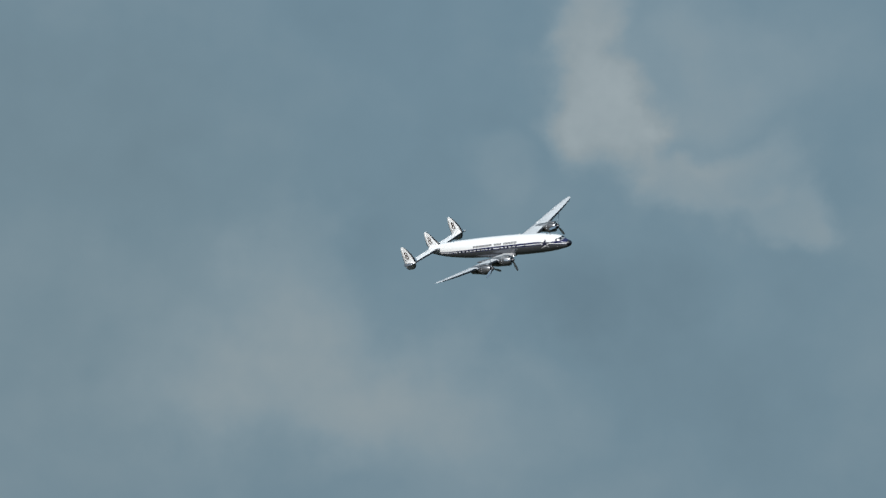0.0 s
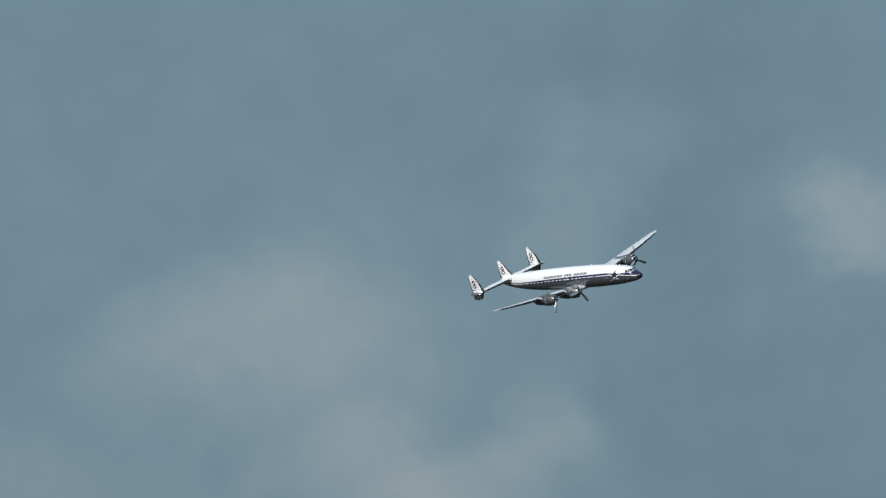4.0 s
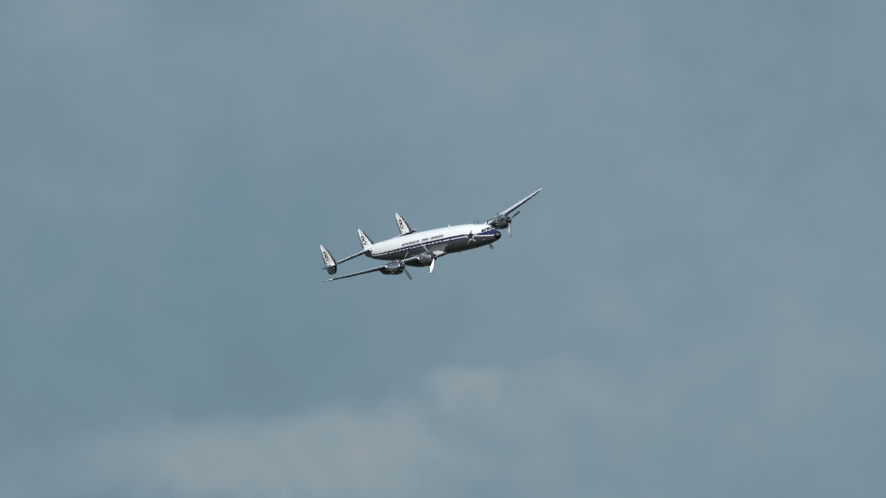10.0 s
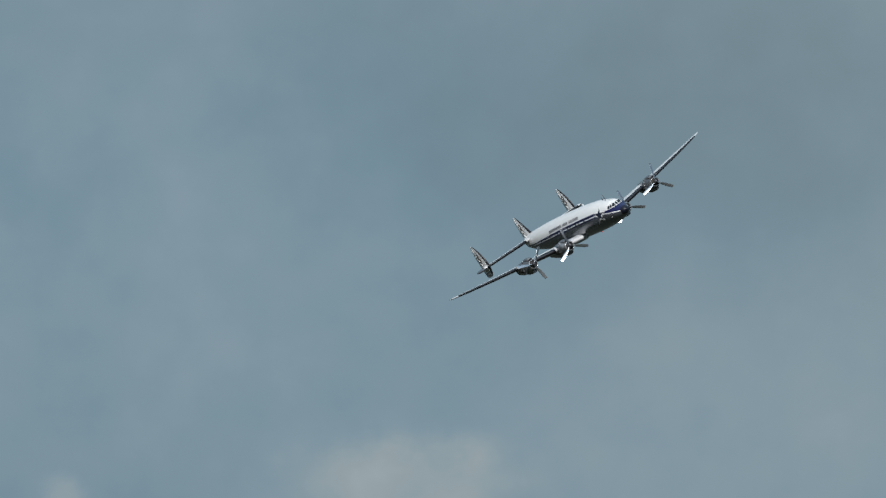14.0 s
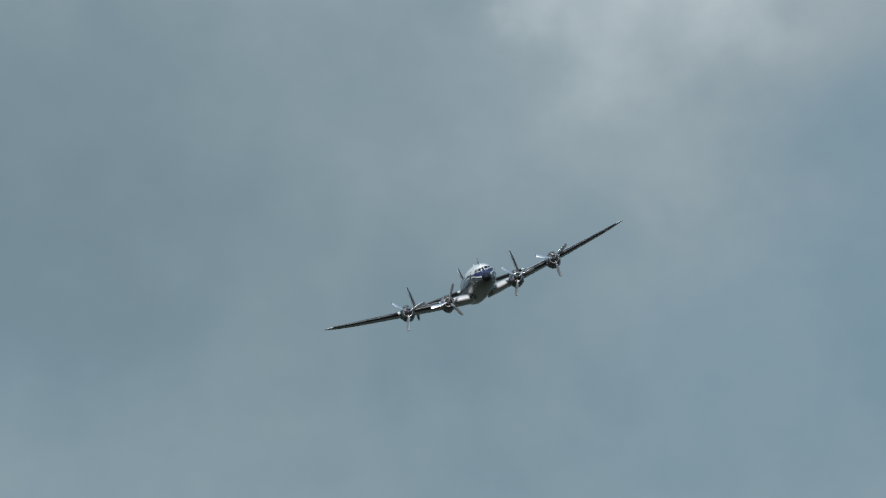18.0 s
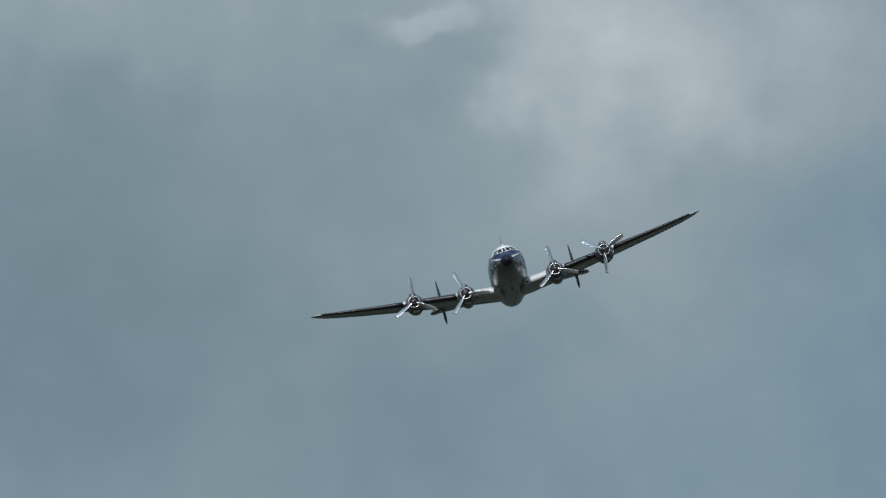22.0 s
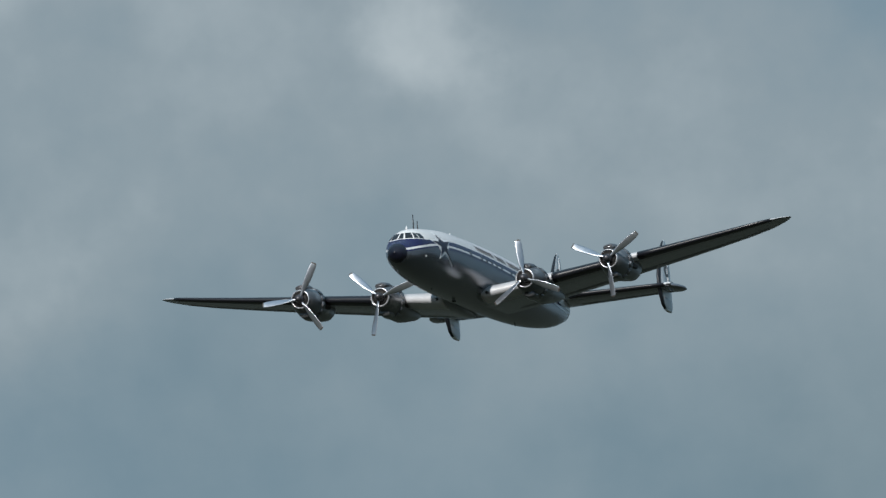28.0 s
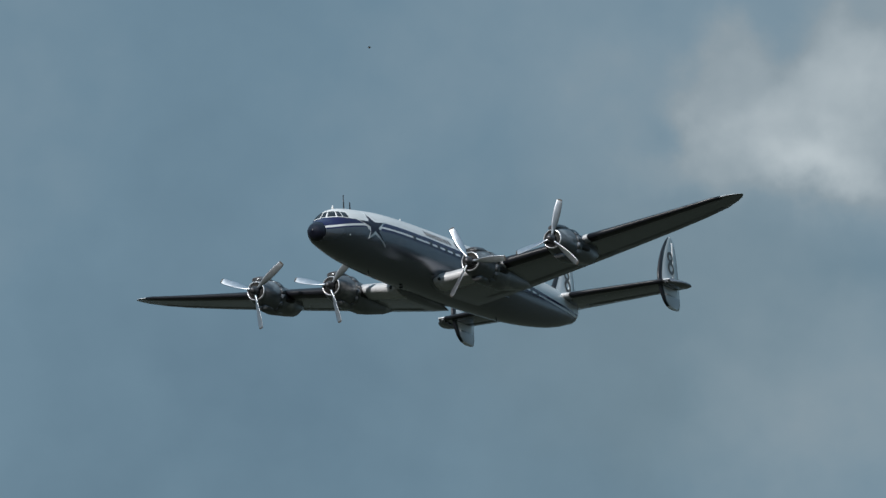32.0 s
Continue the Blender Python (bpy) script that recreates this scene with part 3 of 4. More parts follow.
plane = tagged(new("airliner"), "white and bare-metal four-engined propeller airliner with navy stripe in flight", "aircraft")


def make_hull():
    loops, n = [], 72
    xs = list(np.linspace(-19.9, -16, 16)) + list(np.linspace(-15.5, 10, 52)) + list(np.linspace(10.3, 13.8, 34)) + [13.85]
    for x in xs:
        loops.append([hull_point(x, 360 * i / n) for i in range(n)])
    verts, faces = rings(loops)
    me = mesh_of("fuselage", verts, faces, HULL)
    uv = me.uv_layers.new(name="band")
    for lp in me.loops:
        co = me.vertices[lp.vertex_index].co
        uv.data[lp.index].uv = (co.x, co.z - line_of(co.x))
    hull = part("fuselage", me, plane, "white roof, navy window band and bare metal belly")
    xs = list(13.85 + 0.62 * np.sin(np.linspace(0, math.pi / 2, 14)))
    verts, faces = rings([[hull_point(min(x, 14.469), 360 * i / 40, 0.006) for i in range(40)] for x in xs])
    part("radome", mesh_of("radome", verts, faces, RADOME), hull, "black rounded nose cone")
    # windscreen: seven panes round the front of the cockpit, seen from above by their angle from its middle
    def skin(z, angle, out):
        a, lo, hi = radians(angle), 0.0, 3.0
        for _ in range(30):
            q = (lo + hi) / 2
            x, y = 11.75 + q * math.cos(a), q * math.sin(a)
            zc, h = (top_of(x) + low_of(x)) / 2, (top_of(x) - low_of(x)) / 2
            lo, hi = (q, hi) if (y / wide_of(x)) ** 2 + ((z - zc) / h) ** 2 < 1 else (lo, q)
        return Vector((11.75 + (lo + out) * math.cos(a), (lo + out) * math.sin(a), z + 0.5 * out))

    for a0, a1 in ((-7, 7), (11.5, 35), (39.5, 55), (60, 84), (-35, -11.5), (-55, -39.5), (-84, -60)):
        loops = []
        for j in range(5):
            a = a0 + (a1 - a0) * j / 4
            low, top = 0.42 + 0.04 * (abs(a) / 94) ** 2, 0.79 - 0.04 * (abs(a) / 94) ** 2
            loops.append([skin(low, a, 0.014), skin(0.54, a, 0.016), skin(0.66, a, 0.016), skin(top, a, 0.014), skin(top, a, -0.04), skin(low, a, -0.04)])
        verts, faces = rings(loops)
        part("windscreen_pane", mesh_of("windscreen_pane", verts, faces, GLASS, smooth=False), hull, "dark cockpit glass")
    for side in (1, -1):
        for k in range(17):
            x = 2.85 - 0.98 * (k - 1) if k else 4.9
            if k in (6,):
                continue
            z = line_of(x) + 0.02
            cells = [[(x + 0.16 * math.copysign(abs(math.cos(t)) ** 0.5, math.cos(t)), z + 0.18 * math.copysign(abs(math.sin(t)) ** 0.5, math.sin(t)))
                      for t in [i * math.pi / 8 for i in range(16)]]]
            decal("cabin_window", cells, side, GLASS, 0.012, hull)
        # the star leans back; tips and inner corners in turn
        tips = [(9.75, 1.05), (9.2, 0.62), (8.1, 0.74), (9.0, 0.22), (8.42, -0.62), (9.53, -0.09), (10.2, -0.46), (10.1, 0.15), (11.1, 0.44), (10.1, 0.56)]
        decal("star_border", star_cells(tips, 9.55, 0.28, 1.10, 1.24), side, WHITE, 0.016, hull, "white outline of the star")
        decal("star", star_cells(tips, 9.56, 0.28, 0.88, 0.74), side, STAR, 0.028, hull, "dark navy five-pointed star")
        decal("static_port", [[(12.0 + 0.05 * math.cos(t), -0.56 + 0.05 * math.sin(t)) for t in [i * math.pi / 5 for i in range(10)]]], side, WHITE, 0.02, hull)
        # the airline's title, as plain blocks
        x = 3.0
        for count in (9, 5, 13):
            for i in range(count):
                z = line_of(x) + 0.47
                decal("title_block", strips(x - 0.23, x, z, z + 0.30, 1, 3), side, TITLE, 0.018, hull)
                x -= 0.365
            x -= 0.5
        part("landing_light", lens_mesh(), hull, "round dark landing light", pose(1.60, side * 1.50, -1.335, 0, 90, 0))
    # masts and blade aerials on the roof
    for x, h in ((10.2, 0.86), (9.4, 0.50)):
        part("aerial_mast", tapered(0.048, 0.03, h), hull, "thin dark aerial mast", pose(x, 0, top_of(x) - 0.03, 0, -4, 0))
    for x, h in ((11.6, 0.22), (3.0, 0.3)):
        part("blade_aerial", tapered(0.09, 0.04, h, mat=WHITE), hull, "short white aerial", pose(x, 0, top_of(x) - 0.03, 0, -8, 0))
    for x, h in ((7.6, 0.09), (-9.0, 0.14)):
        part("belly_aerial", tapered(0.06, 0.03, h), hull, "short aerial under the belly", pose(x, 0, low_of(x) + 0.02, 180, 8, 0))
    return hull


def tapered(r0, r1, h, n=8, mat=None):
    loops = [[(1.6 * r * math.cos(2 * math.pi * i / n), 0.7 * r * math.sin(2 * math.pi * i / n), z) for i in range(n)]
             for r, z in ((r0, 0), ((r0 + r1) / 2, h / 2), (r1, h))]
    return mesh_of("mast", *rings(loops), mat or HUB)


def lens_mesh(r=0.10):
    loops = [[(q * math.cos(2 * math.pi * i / 16), q * math.sin(2 * math.pi * i / 16), z) for i in range(16)]
             for q, z in ((r, -0.05), (r, 0.03), (r * 0.8, 0.07), (r * 0.3, 0.09))]
    return mesh_of("lens", *rings(loops), GLASS)


# wing sections: y, leading edge x, chord, height of the chord line, thickness ratio
WING = [(0.9, 1.75, 6.4, -1.36, 0.17), (1.9, 1.50, 6.1, -1.27, 0.165), (4.3, 1.15, 5.6, -0.95, 0.155), (6.7, 0.90, 5.05, -0.62, 0.145),
        (9.1, 0.65, 4.50, -0.29, 0.14), (11.5, 0.35, 3.90, 0.05, 0.13), (14.0, 0.05, 3.30, 0.42, 0.12), (16.0, -0.20, 2.75, 0.73, 0.115),
        (17.4, -0.44, 2.20, 0.97, 0.11), (18.2, -0.82, 1.42, 1.11, 0.10), (18.6, -1.18, 0.74, 1.18, 0.09), (18.78, -1.45, 0.18, 1.21, 0.09)]


INCIDENCE = 0.058


def section_at(y):
    for a, b in zip(WING, WING[1:]):
        if a[0] <= y <= b[0]:
            s = (y - a[0]) / (b[0] - a[0])
            return tuple(p + (q - p) * s for p, q in zip(a, b))
    return WING[-1]


def foil(s):
    """Half thickness of a wing section of unit chord at the fraction s."""
    return 5 * (0.2969 * math.sqrt(s) - 0.126 * s - 0.3516 * s * s + 0.2843 * s ** 3 - 0.1036 * s ** 4)


def foil_point(y, s, up, out=0.0):
    y, lead, chord, z, thick = section_at(y)
    camber = 0.02 * math.sin(math.pi * s) * chord
    return Vector((lead - s * chord + (out if s < 0.01 else 0), y, z + camber - INCIDENCE * s * chord + up * (foil(s) * thick * chord * (1.0 if up > 0 else 0.85) + out)))


FRACTIONS = [1.0, 0.9, 0.78, 0.64, 0.5, 0.36, 0.24, 0.15, 0.08, 0.035, 0.01, 0.0]


def wing_loop(y, out=0.0, until=1.0, since=0.0):
    f = [s for s in FRACTIONS if since <= s <= until]
    return [foil_point(y, s, 1, out) for s in f] + [foil_point(y, s, -1, out) for s in reversed(f) if s > 0 and s < 1.0]


def mirrored(points, side):
    return [Vector((p.x, p.y * side, p.z)) for p in points]


def make_wing(side):
    ys = [0.9, 1.4, 1.9, 3.1, 4.3, 5.5, 6.7, 7.9, 9.1, 10.3, 11.5, 12.8, 14.0, 15, 16.0, 16.8, 17.4, 17.9, 18.2, 18.45, 18.6, 18.7, 18.78]
    loops = [mirrored(wing_loop(y), side) for y in ys]
    verts, faces = rings(loops)
    n, m = len(loops[0]), len(FRACTIONS) - 1
    index = [0 if (i % n) < m and ys[i // n] < 18.7 else 1 for i in range(len(faces) - 2)] + [1, 1]
    wing = part("wing", mesh_of("wing", verts, faces, [WING_TOP, BARE], index), plane, "tapered wing, pale grey above, bare metal below")
    # the root panel's off-white colour stands in for a bright reflection in metal
    for y0, y1, mat, name, label, until in ((10.15, 17.8, BLACK, "deicing_boot", "black rubber strip on the leading edge", 0.14),
                                            (5.2, 8.45, BLACK, "deicing_boot", "black rubber strip on the leading edge", 0.12),
                                            (1.15, 3.55, PALE, "leading_edge", "leading edge panel at the wing root, metal's reflection put into its off-white", 0.22),
                                            (4.9, 5.18, PALE, "leading_edge", "pale leading edge panel beside the nacelle", 0.10),
                                            (9.7, 10.13, PALE, "leading_edge", "pale leading edge panel beside the nacelle", 0.12)):
        loops = []
        stations = sorted({y0, y1} | {y0 + (y1 - y0) * k / 8 for k in range(9)} | {w[0] for w in WING if y0 < w[0] < y1})
        for y in stations:
            f = [s for s in (0.22, 0.18, 0.14, 0.12, 0.10, 0.07, 0.035, 0.012, 0.0) if s <= until]
            loops.append(mirrored([foil_point(y, s, 1, 0.02) for s in f if mat is PALE or s <= 0.07] + [foil_point(y, s, -1, 0.02) for s in reversed(f) if s > 0], side))
        verts, faces = rings(loops, caps=True)
        part(name, mesh_of(name, verts, faces, mat), wing, label)
    # flap and aileron, a little proud of the wing's skin
    for y0, y1, name in ((2.0, 10.4, "flap"), (10.5, 17.3, "aileron")):
        loops = []
        for k in range(7):
            y = y0 + (y1 - y0) * k / 6
            loops.append(mirrored([foil_point(y, s, 1, 0.012) for s in (1.0, 0.9, 0.79)] + [foil_point(y, s, -1, 0.012) for s in (0.79, 0.9)], side))
        verts, faces = rings(loops)
        index = [0 if (i % 5) < 2 else 1 for i in range(len(faces) - 2)] + [1, 1]
        part(name, mesh_of(name, verts, faces, [WING_TOP, BARE], index), wing)
    return wing


def make_fillet(hull, side):
    """The swelling where the wing meets the hull."""
    loops = []
    for x, r, z in ((0.9, 0.06, -1.30), (0.3, 0.36, -1.26), (-0.4, 0.56, -1.2), (-1.5, 0.72, -1.15), (-4.0, 0.62, -1.05), (-6.0, 0.42, -0.95), (-7.6, 0.1, -0.85)):
        loops.append([Vector((x, side * (1.45 + 0.75 * r * math.cos(2 * math.pi * i / 20)), z + 0.55 * r * math.sin(2 * math.pi * i / 20))) for i in range(20)])
    part("wing_fillet", mesh_of("wing_fillet", *rings(loops), FILLET), hull, "bare metal fairing at the wing root")


def oval(x, y, z, ry, rz, n=28, drop=0.0):
    """A ring round the x axis; drop deepens the lower half."""
    out = []
    for i in range(n):
        a = 2 * math.pi * i / n
        s = math.sin(a)
        out.append((x, y + ry * math.cos(a), z + rz * s - (drop * -s if s < 0 else 0)))
    return out


def make_nacelle(hx, hy, hz, inner):
    """Engine housing; its front is set from the propeller's hub."""
    x0 = hx - 0.42
    drop = 0.25 if inner else 0.08
    aft = -8.4 if inner else -6.2
    rows = [(0.0, 0.50, 0.50, 0, 0.0), (-0.12, 0.58, 0.58, 0, 0.0), (-0.4, 0.68, 0.69, 0, 0.02), (-1.0, 0.78, 0.80, 0, 0.05), (-1.75, 0.82, 0.86, 0, 0.10),
            (-1.9, 0.78, 0.82, 0, 0.12), (-2.6, 0.78, 0.80, -0.02, drop * 0.7), (-3.6, 0.74, 0.74, -0.02, drop), (-4.6, 0.66, 0.62, 0.0, drop),
            (aft * 0.78, 0.46, 0.40, 0.05, drop * 0.7), (aft * 0.92, 0.24, 0.2, 0.1, drop * 0.35), (aft, 0.04, 0.03, 0.12, 0.0)]
    loops = [oval(x0 + r[0], hy, hz + r[3], r[1], r[2], 32, r[4]) for r in rows]
    nacelle = part("nacelle", mesh_of("nacelle", *rings(loops, caps=False), COWL), plane, "worn bare metal engine nacelle")
    # intake mouth
    ring = [oval(x0 + 0.08 * math.sin(math.pi * k / 10), hy, hz, 0.51 + 0.05 * math.cos(math.pi * k / 10), 0.51 + 0.05 * math.cos(math.pi * k / 10), 32) for k in range(11)]
    part("cowl_ring", mesh_of("cowl_ring", *rings(ring, caps=False), LIP), nacelle, "polished metal ring round the intake")
    well = [oval(x0 + d, hy, hz, r, r, 24) for d, r in ((0.0, 0.47), (-0.25, 0.46), (-0.5, 0.42))]
    part("engine_front", mesh_of("engine_front", *rings(well), SOOT), nacelle, "dark engine behind the propeller")
    for k in range(9):
        a = 2 * math.pi * (k + 0.5) / 9
        loops = [[(x0 - 0.42 + 0.06 * j + 0.0, hy + (0.32 + 0.10 * math.cos(b)) * math.cos(a) - 0.08 * math.sin(b) * math.sin(a),
                   hz + (0.32 + 0.10 * math.cos(b)) * math.sin(a) + 0.08 * math.sin(b) * math.cos(a)) for b in [2 * math.pi * i / 8 for i in range(8)]]
                 for j in range(4)]
        part("cylinder", mesh_of("cylinder", *rings(loops), HUB), nacelle)
    gear = [oval(x0 - 0.4 + d, hy, hz, r, r, 16) for d, r in ((0.0, 0.24), (0.25, 0.22), (0.42, 0.18), (0.6, 0.13))]
    part("gear_case", mesh_of("gear_case", *rings(gear), HUB), nacelle)
    # air scoop on the top of the cowling with a slatted mouth
    loops = []
    for d, w, h in ((0.05, 0.30, 0.17), (-0.3, 0.34, 0.21), (-1.0, 0.34, 0.2), (-1.9, 0.3, 0.14), (-2.6, 0.16, 0.04)):
        loops.append([(x0 - 0.2 + d, hy + w * math.cos(a), hz + 0.60 + 0.12 * min(1.0, -d) + h * (0.5 + 0.9 * math.sin(a))) for a in [2 * math.pi * i / 16 for i in range(16)]])
    scoop = part("air_scoop", mesh_of("air_scoop", *rings(loops), COWL), nacelle, "intake scoop on the cowling")
    for k in range(3):
        z = hz + 0.56 + 0.085 * k
        verts = [(x0 - 0.16 + dx, hy + dy, z + dz) for dx in (0.0, 0.03) for dy in (-0.22, 0.22) for dz in (0.0, 0.05)]
        faces = [(0, 1, 3, 2), (4, 5, 7, 6), (0, 1, 5, 4), (2, 3, 7, 6), (0, 2, 6, 4), (1, 3, 7, 5)]
        part("grille_slot", mesh_of("grille_slot", verts, faces, BLACK, smooth=False), nacelle)
    # oil cooler chin and exhaust hoods
    loops = [[(x0 - 0.55 + d, hy + w * math.cos(a), hz - 0.80 + h * math.sin(a)) for a in [2 * math.pi * i / 16 for i in range(16)]]
             for d, w, h in ((0.0, 0.26, 0.17), (-0.5, 0.34, 0.22), (-1.4, 0.34, 0.24), (-2.4, 0.2, 0.12))]
    part("oil_cooler", mesh_of("oil_cooler", *rings(loops), COWL), nacelle, "oil cooler duct under the cowling")
    for s in (1, -1):
        loops = [[(x0 - 1.9 + d, hy + s * 0.74 + w * math.cos(a), hz - 0.18 + h * math.sin(a)) for a in [2 * math.pi * i / 12 for i in range(12)]]
                 for d, w, h in ((0.1, 0.04, 0.05), (-0.2, 0.13, 0.16), (-0.9, 0.14, 0.17), (-1.25, 0.10, 0.12))]
        part("exhaust_hood", mesh_of("exhaust_hood", *rings(loops), SOOT), nacelle, "sooty exhaust hood")
    for k in range(14):
        a0 = 2 * math.pi * k / 14
        a = [a0 + 0.03, a0 + 2 * math.pi / 14 - 0.03]
        loops = []
        for b in (a[0], (a[0] + a[1]) / 2, a[1]):
            s = -0.1 * math.sin(b) if math.sin(b) < 0 else 0.0
            loops.append([(x0 - 1.55, hy + 0.835 * math.cos(b), hz + 0.87 * math.sin(b) - s), (x0 - 1.98, hy + 0.89 * math.cos(b), hz + 0.92 * math.sin(b) - s),
                          (x0 - 1.98, hy + 0.86 * math.cos(b), hz + 0.89 * math.sin(b) - s), (x0 - 1.55, hy + 0.81 * math.cos(b), hz + 0.84 * math.sin(b) - s)])
        part("cowl_flap", mesh_of("cowl_flap", *rings(loops), COWL), nacelle)
    return nacelle


def blade_mesh():
    """One blade along +y, turning about x."""
    loops = []
    for r, w, th, tw in ((0.15, 0.15, 0.15, 60), (0.35, 0.15, 0.14, 58), (0.55, 0.24, 0.10, 52), (0.85, 0.36, 0.07, 45), (1.2, 0.40, 0.055, 38),
                         (1.6, 0.41, 0.045, 32), (1.95, 0.39, 0.035, 27), (2.2, 0.33, 0.025, 24), (2.28, 0.30, 0.02, 23), (2.31, 0.16, 0.012, 23)):
        t = radians(tw)
        loop = []
        for i in range(12):
            a = 2 * math.pi * i / 12
            c, s = 0.5 * w * math.cos(a), 0.5 * th * math.sin(a)
            loop.append((c * math.sin(t) - s * math.cos(t), 0.965 * r, c * math.cos(t) + s * math.sin(t)))
        loops.append(loop)
    return mesh_of("propeller_blade", *rings(loops), BLADE)


def make_propeller(x, y, z):
    loops = [[(d, r * math.cos(2 * math.pi * i / 20), r * math.sin(2 * math.pi * i / 20)) for i in range(20)]
             for d, r in ((-0.22, 0.16), (-0.18, 0.25), (0.12, 0.25), (0.2, 0.19), (0.34, 0.17), (0.42, 0.12), (0.45, 0.04))]
    prop = part("propeller", mesh_of("propeller_hub", *rings(loops), HUB), plane, "three-bladed propeller with dark hub", pose(x - 0.25, y, z))
    for k in range(3):
        part("blade", BLADE_MESH, prop, "polished metal blade with dark tip", pose(0, 0, 0, 120 * k, 0, 0))
    return prop


def make_tail():
    """Tailplane with three fins and rudders."""
    def tail_foil(y, s, up, out=0.0):
        q = abs(y) / 7.3
        lead, chord = -16.35 - 0.75 * q, 3.75 - 1.1 * q
        return Vector((lead - s * chord + (out if s < 0.01 else 0), y, 0.90 - 0.05 * s * chord + up * (foil(s) * 0.12 * chord + out)))
    fr = [1.0, 0.85, 0.65, 0.45, 0.28, 0.15, 0.06, 0.015, 0.0]
    loop = lambda y, f, out=0.0: [tail_foil(y, s, 1, out) for s in f] + [tail_foil(y, s, -1, out) for s in reversed(f) if 0 < s < 1.0]
    ys = [-7.3 + 14.6 * k / 20 for k in range(21)]
    verts, faces = rings([loop(y, fr) for y in ys])
    n, m = len(loop(0, fr)), len(fr) - 1
    index = [0 if (i % n) < m else 1 for i in range(len(faces) - 2)] + [1, 1]
    tail = part("tailplane", mesh_of("tailplane", verts, faces, [WHITE, BARE], index), plane, "straight tailplane, white above, bare metal below")
    for side in (1, -1):
        f = [0.14, 0.10, 0.06, 0.015, 0.0]
        verts, faces = rings([[tail_foil(y, s, 1, 0.012) for s in f] + [tail_foil(y, s, -1, 0.012) for s in reversed(f) if s > 0] for y in [side * (0.45 + 0.2 * k) for k in range(5)]])
        part("leading_edge", mesh_of("leading_edge", verts, faces, PALE), tail, "pale leading edge panel at the tailplane root")
        ys = [side * (1.28 + (6.9 - 1.28) * k / 6) for k in range(7)]
        f = [0.10, 0.06, 0.015, 0.0]
        verts, faces = rings([[tail_foil(y, s, 1, 0.01) for s in f] + [tail_foil(y, s, -1, 0.01) for s in reversed(f) if s > 0] for y in ys])
        part("deicing_boot", mesh_of("deicing_boot", verts, faces, BLACK), tail, "black rubber strip on the leading edge")
        verts, faces = rings([[tail_foil(y, s, 1, 0.01) for s in (1.0, 0.85, 0.66)] + [tail_foil(y, s, -1, 0.01) for s in (0.66, 0.85)] for y in ys])
        index = [0 if (i % 5) < 2 else 1 for i in range(len(faces) - 2)] + [1, 1]
        part("elevator", mesh_of("elevator", verts, faces, [WHITE, BARE], index), tail)
        loops = []
        for y, lead, trail, thick in ((7.0, -17.05, -19.75, 0.20), (7.3, -17.25, -19.7, 0.20), (7.55, -17.6, -19.55, 0.17), (7.72, -18.0, -19.3, 0.11), (7.8, -18.4, -18.95, 0.04)):
            mid, half = (lead + trail) / 2, (lead - trail) / 2
            loops.append([(mid + half * math.cos(a), side * y, 0.83 - 0.1 * max(0.0, y - 7.2) + thick * math.sin(a)) for a in [2 * math.pi * i / 16 for i in range(16)]])
        part("end_fairing", mesh_of("end_fairing", *rings(loops), BARE), tail, "rounded tip of the tailplane")
    # fins: height, leading edge, trailing edge
    outer = [(-0.47, -18.75, -19.62), (-0.38, -18.30, -19.98), (-0.1, -17.85, -20.16), (0.35, -17.55, -20.2), (0.88, -17.3, -20.2), (1.5, -17.35, -20.2),
             (2.2, -17.65, -20.17), (2.8, -18.05, -20.1), (3.3, -18.5, -20.0), (3.62, -18.85, -19.88), (3.8, -19.15, -19.72), (3.86, -19.35, -19.55)]
    centre = [(1.0, -16.3, -20.0), (1.3, -16.75, -20.15), (1.7, -17.1, -20.2), (2.2, -17.55, -20.17), (2.8, -18.05, -20.1), (3.3, -18.5, -20.0), (3.62, -18.85, -19.88), (3.82, -19.15, -19.72), (3.9, -19.35, -19.55)]
    for y, shape in ((6.52, outer), (-6.52, outer), (0.0, centre)):
        def fin_point(z, s, up, out=0.0, y=y, shape=shape):
            zs = [r[0] for r in shape]
            lead, trail = np.interp(z, zs, [r[1] for r in shape]), np.interp(z, zs, [r[2] for r in shape])
            c = lead - trail
            return Vector((lead - s * c + (out if s < 0.01 else 0), y + up * (foil(s) * 0.11 * c + out), z))
        lo, hi = shape[0][0], shape[-1][0]
        zs = sorted(set([r[0] for r in shape] + list(np.linspace(lo, hi, 14))))
        f_loop = lambda z, f, out=0.0: [fin_point(z, s, 1, out) for s in f] + [fin_point(z, s, -1, out) for s in reversed(f) if 0 < s < 1.0]
        fin = part("fin", mesh_of("fin", *rings([f_loop(z, fr) for z in zs]), WHITE), plane, "white fin with a dark leading edge" if y else "white centre fin with a dark leading edge")
        zb = [z for z in zs if z < hi - 0.02 and z > (lo + 0.04 if y else lo + 0.02)]
        f = [0.10, 0.06, 0.015, 0.0]
        verts, faces = rings([[fin_point(z, s, 1, 0.01) for s in f] + [fin_point(z, s, -1, 0.01) for s in reversed(f) if s > 0] for z in zb])
        part("deicing_boot", mesh_of("deicing_boot", verts, faces, BLACK), fin, "black rubber strip on the leading edge")
        zr = [z for z in zs if 1.0 <= z < hi - 0.25]
        verts, faces = rings([[fin_point(z, s, 1, 0.008) for s in (1.0, 0.8, 0.6)] + [fin_point(z, s, -1, 0.008) for s in (0.6, 0.8)] for z in zr])
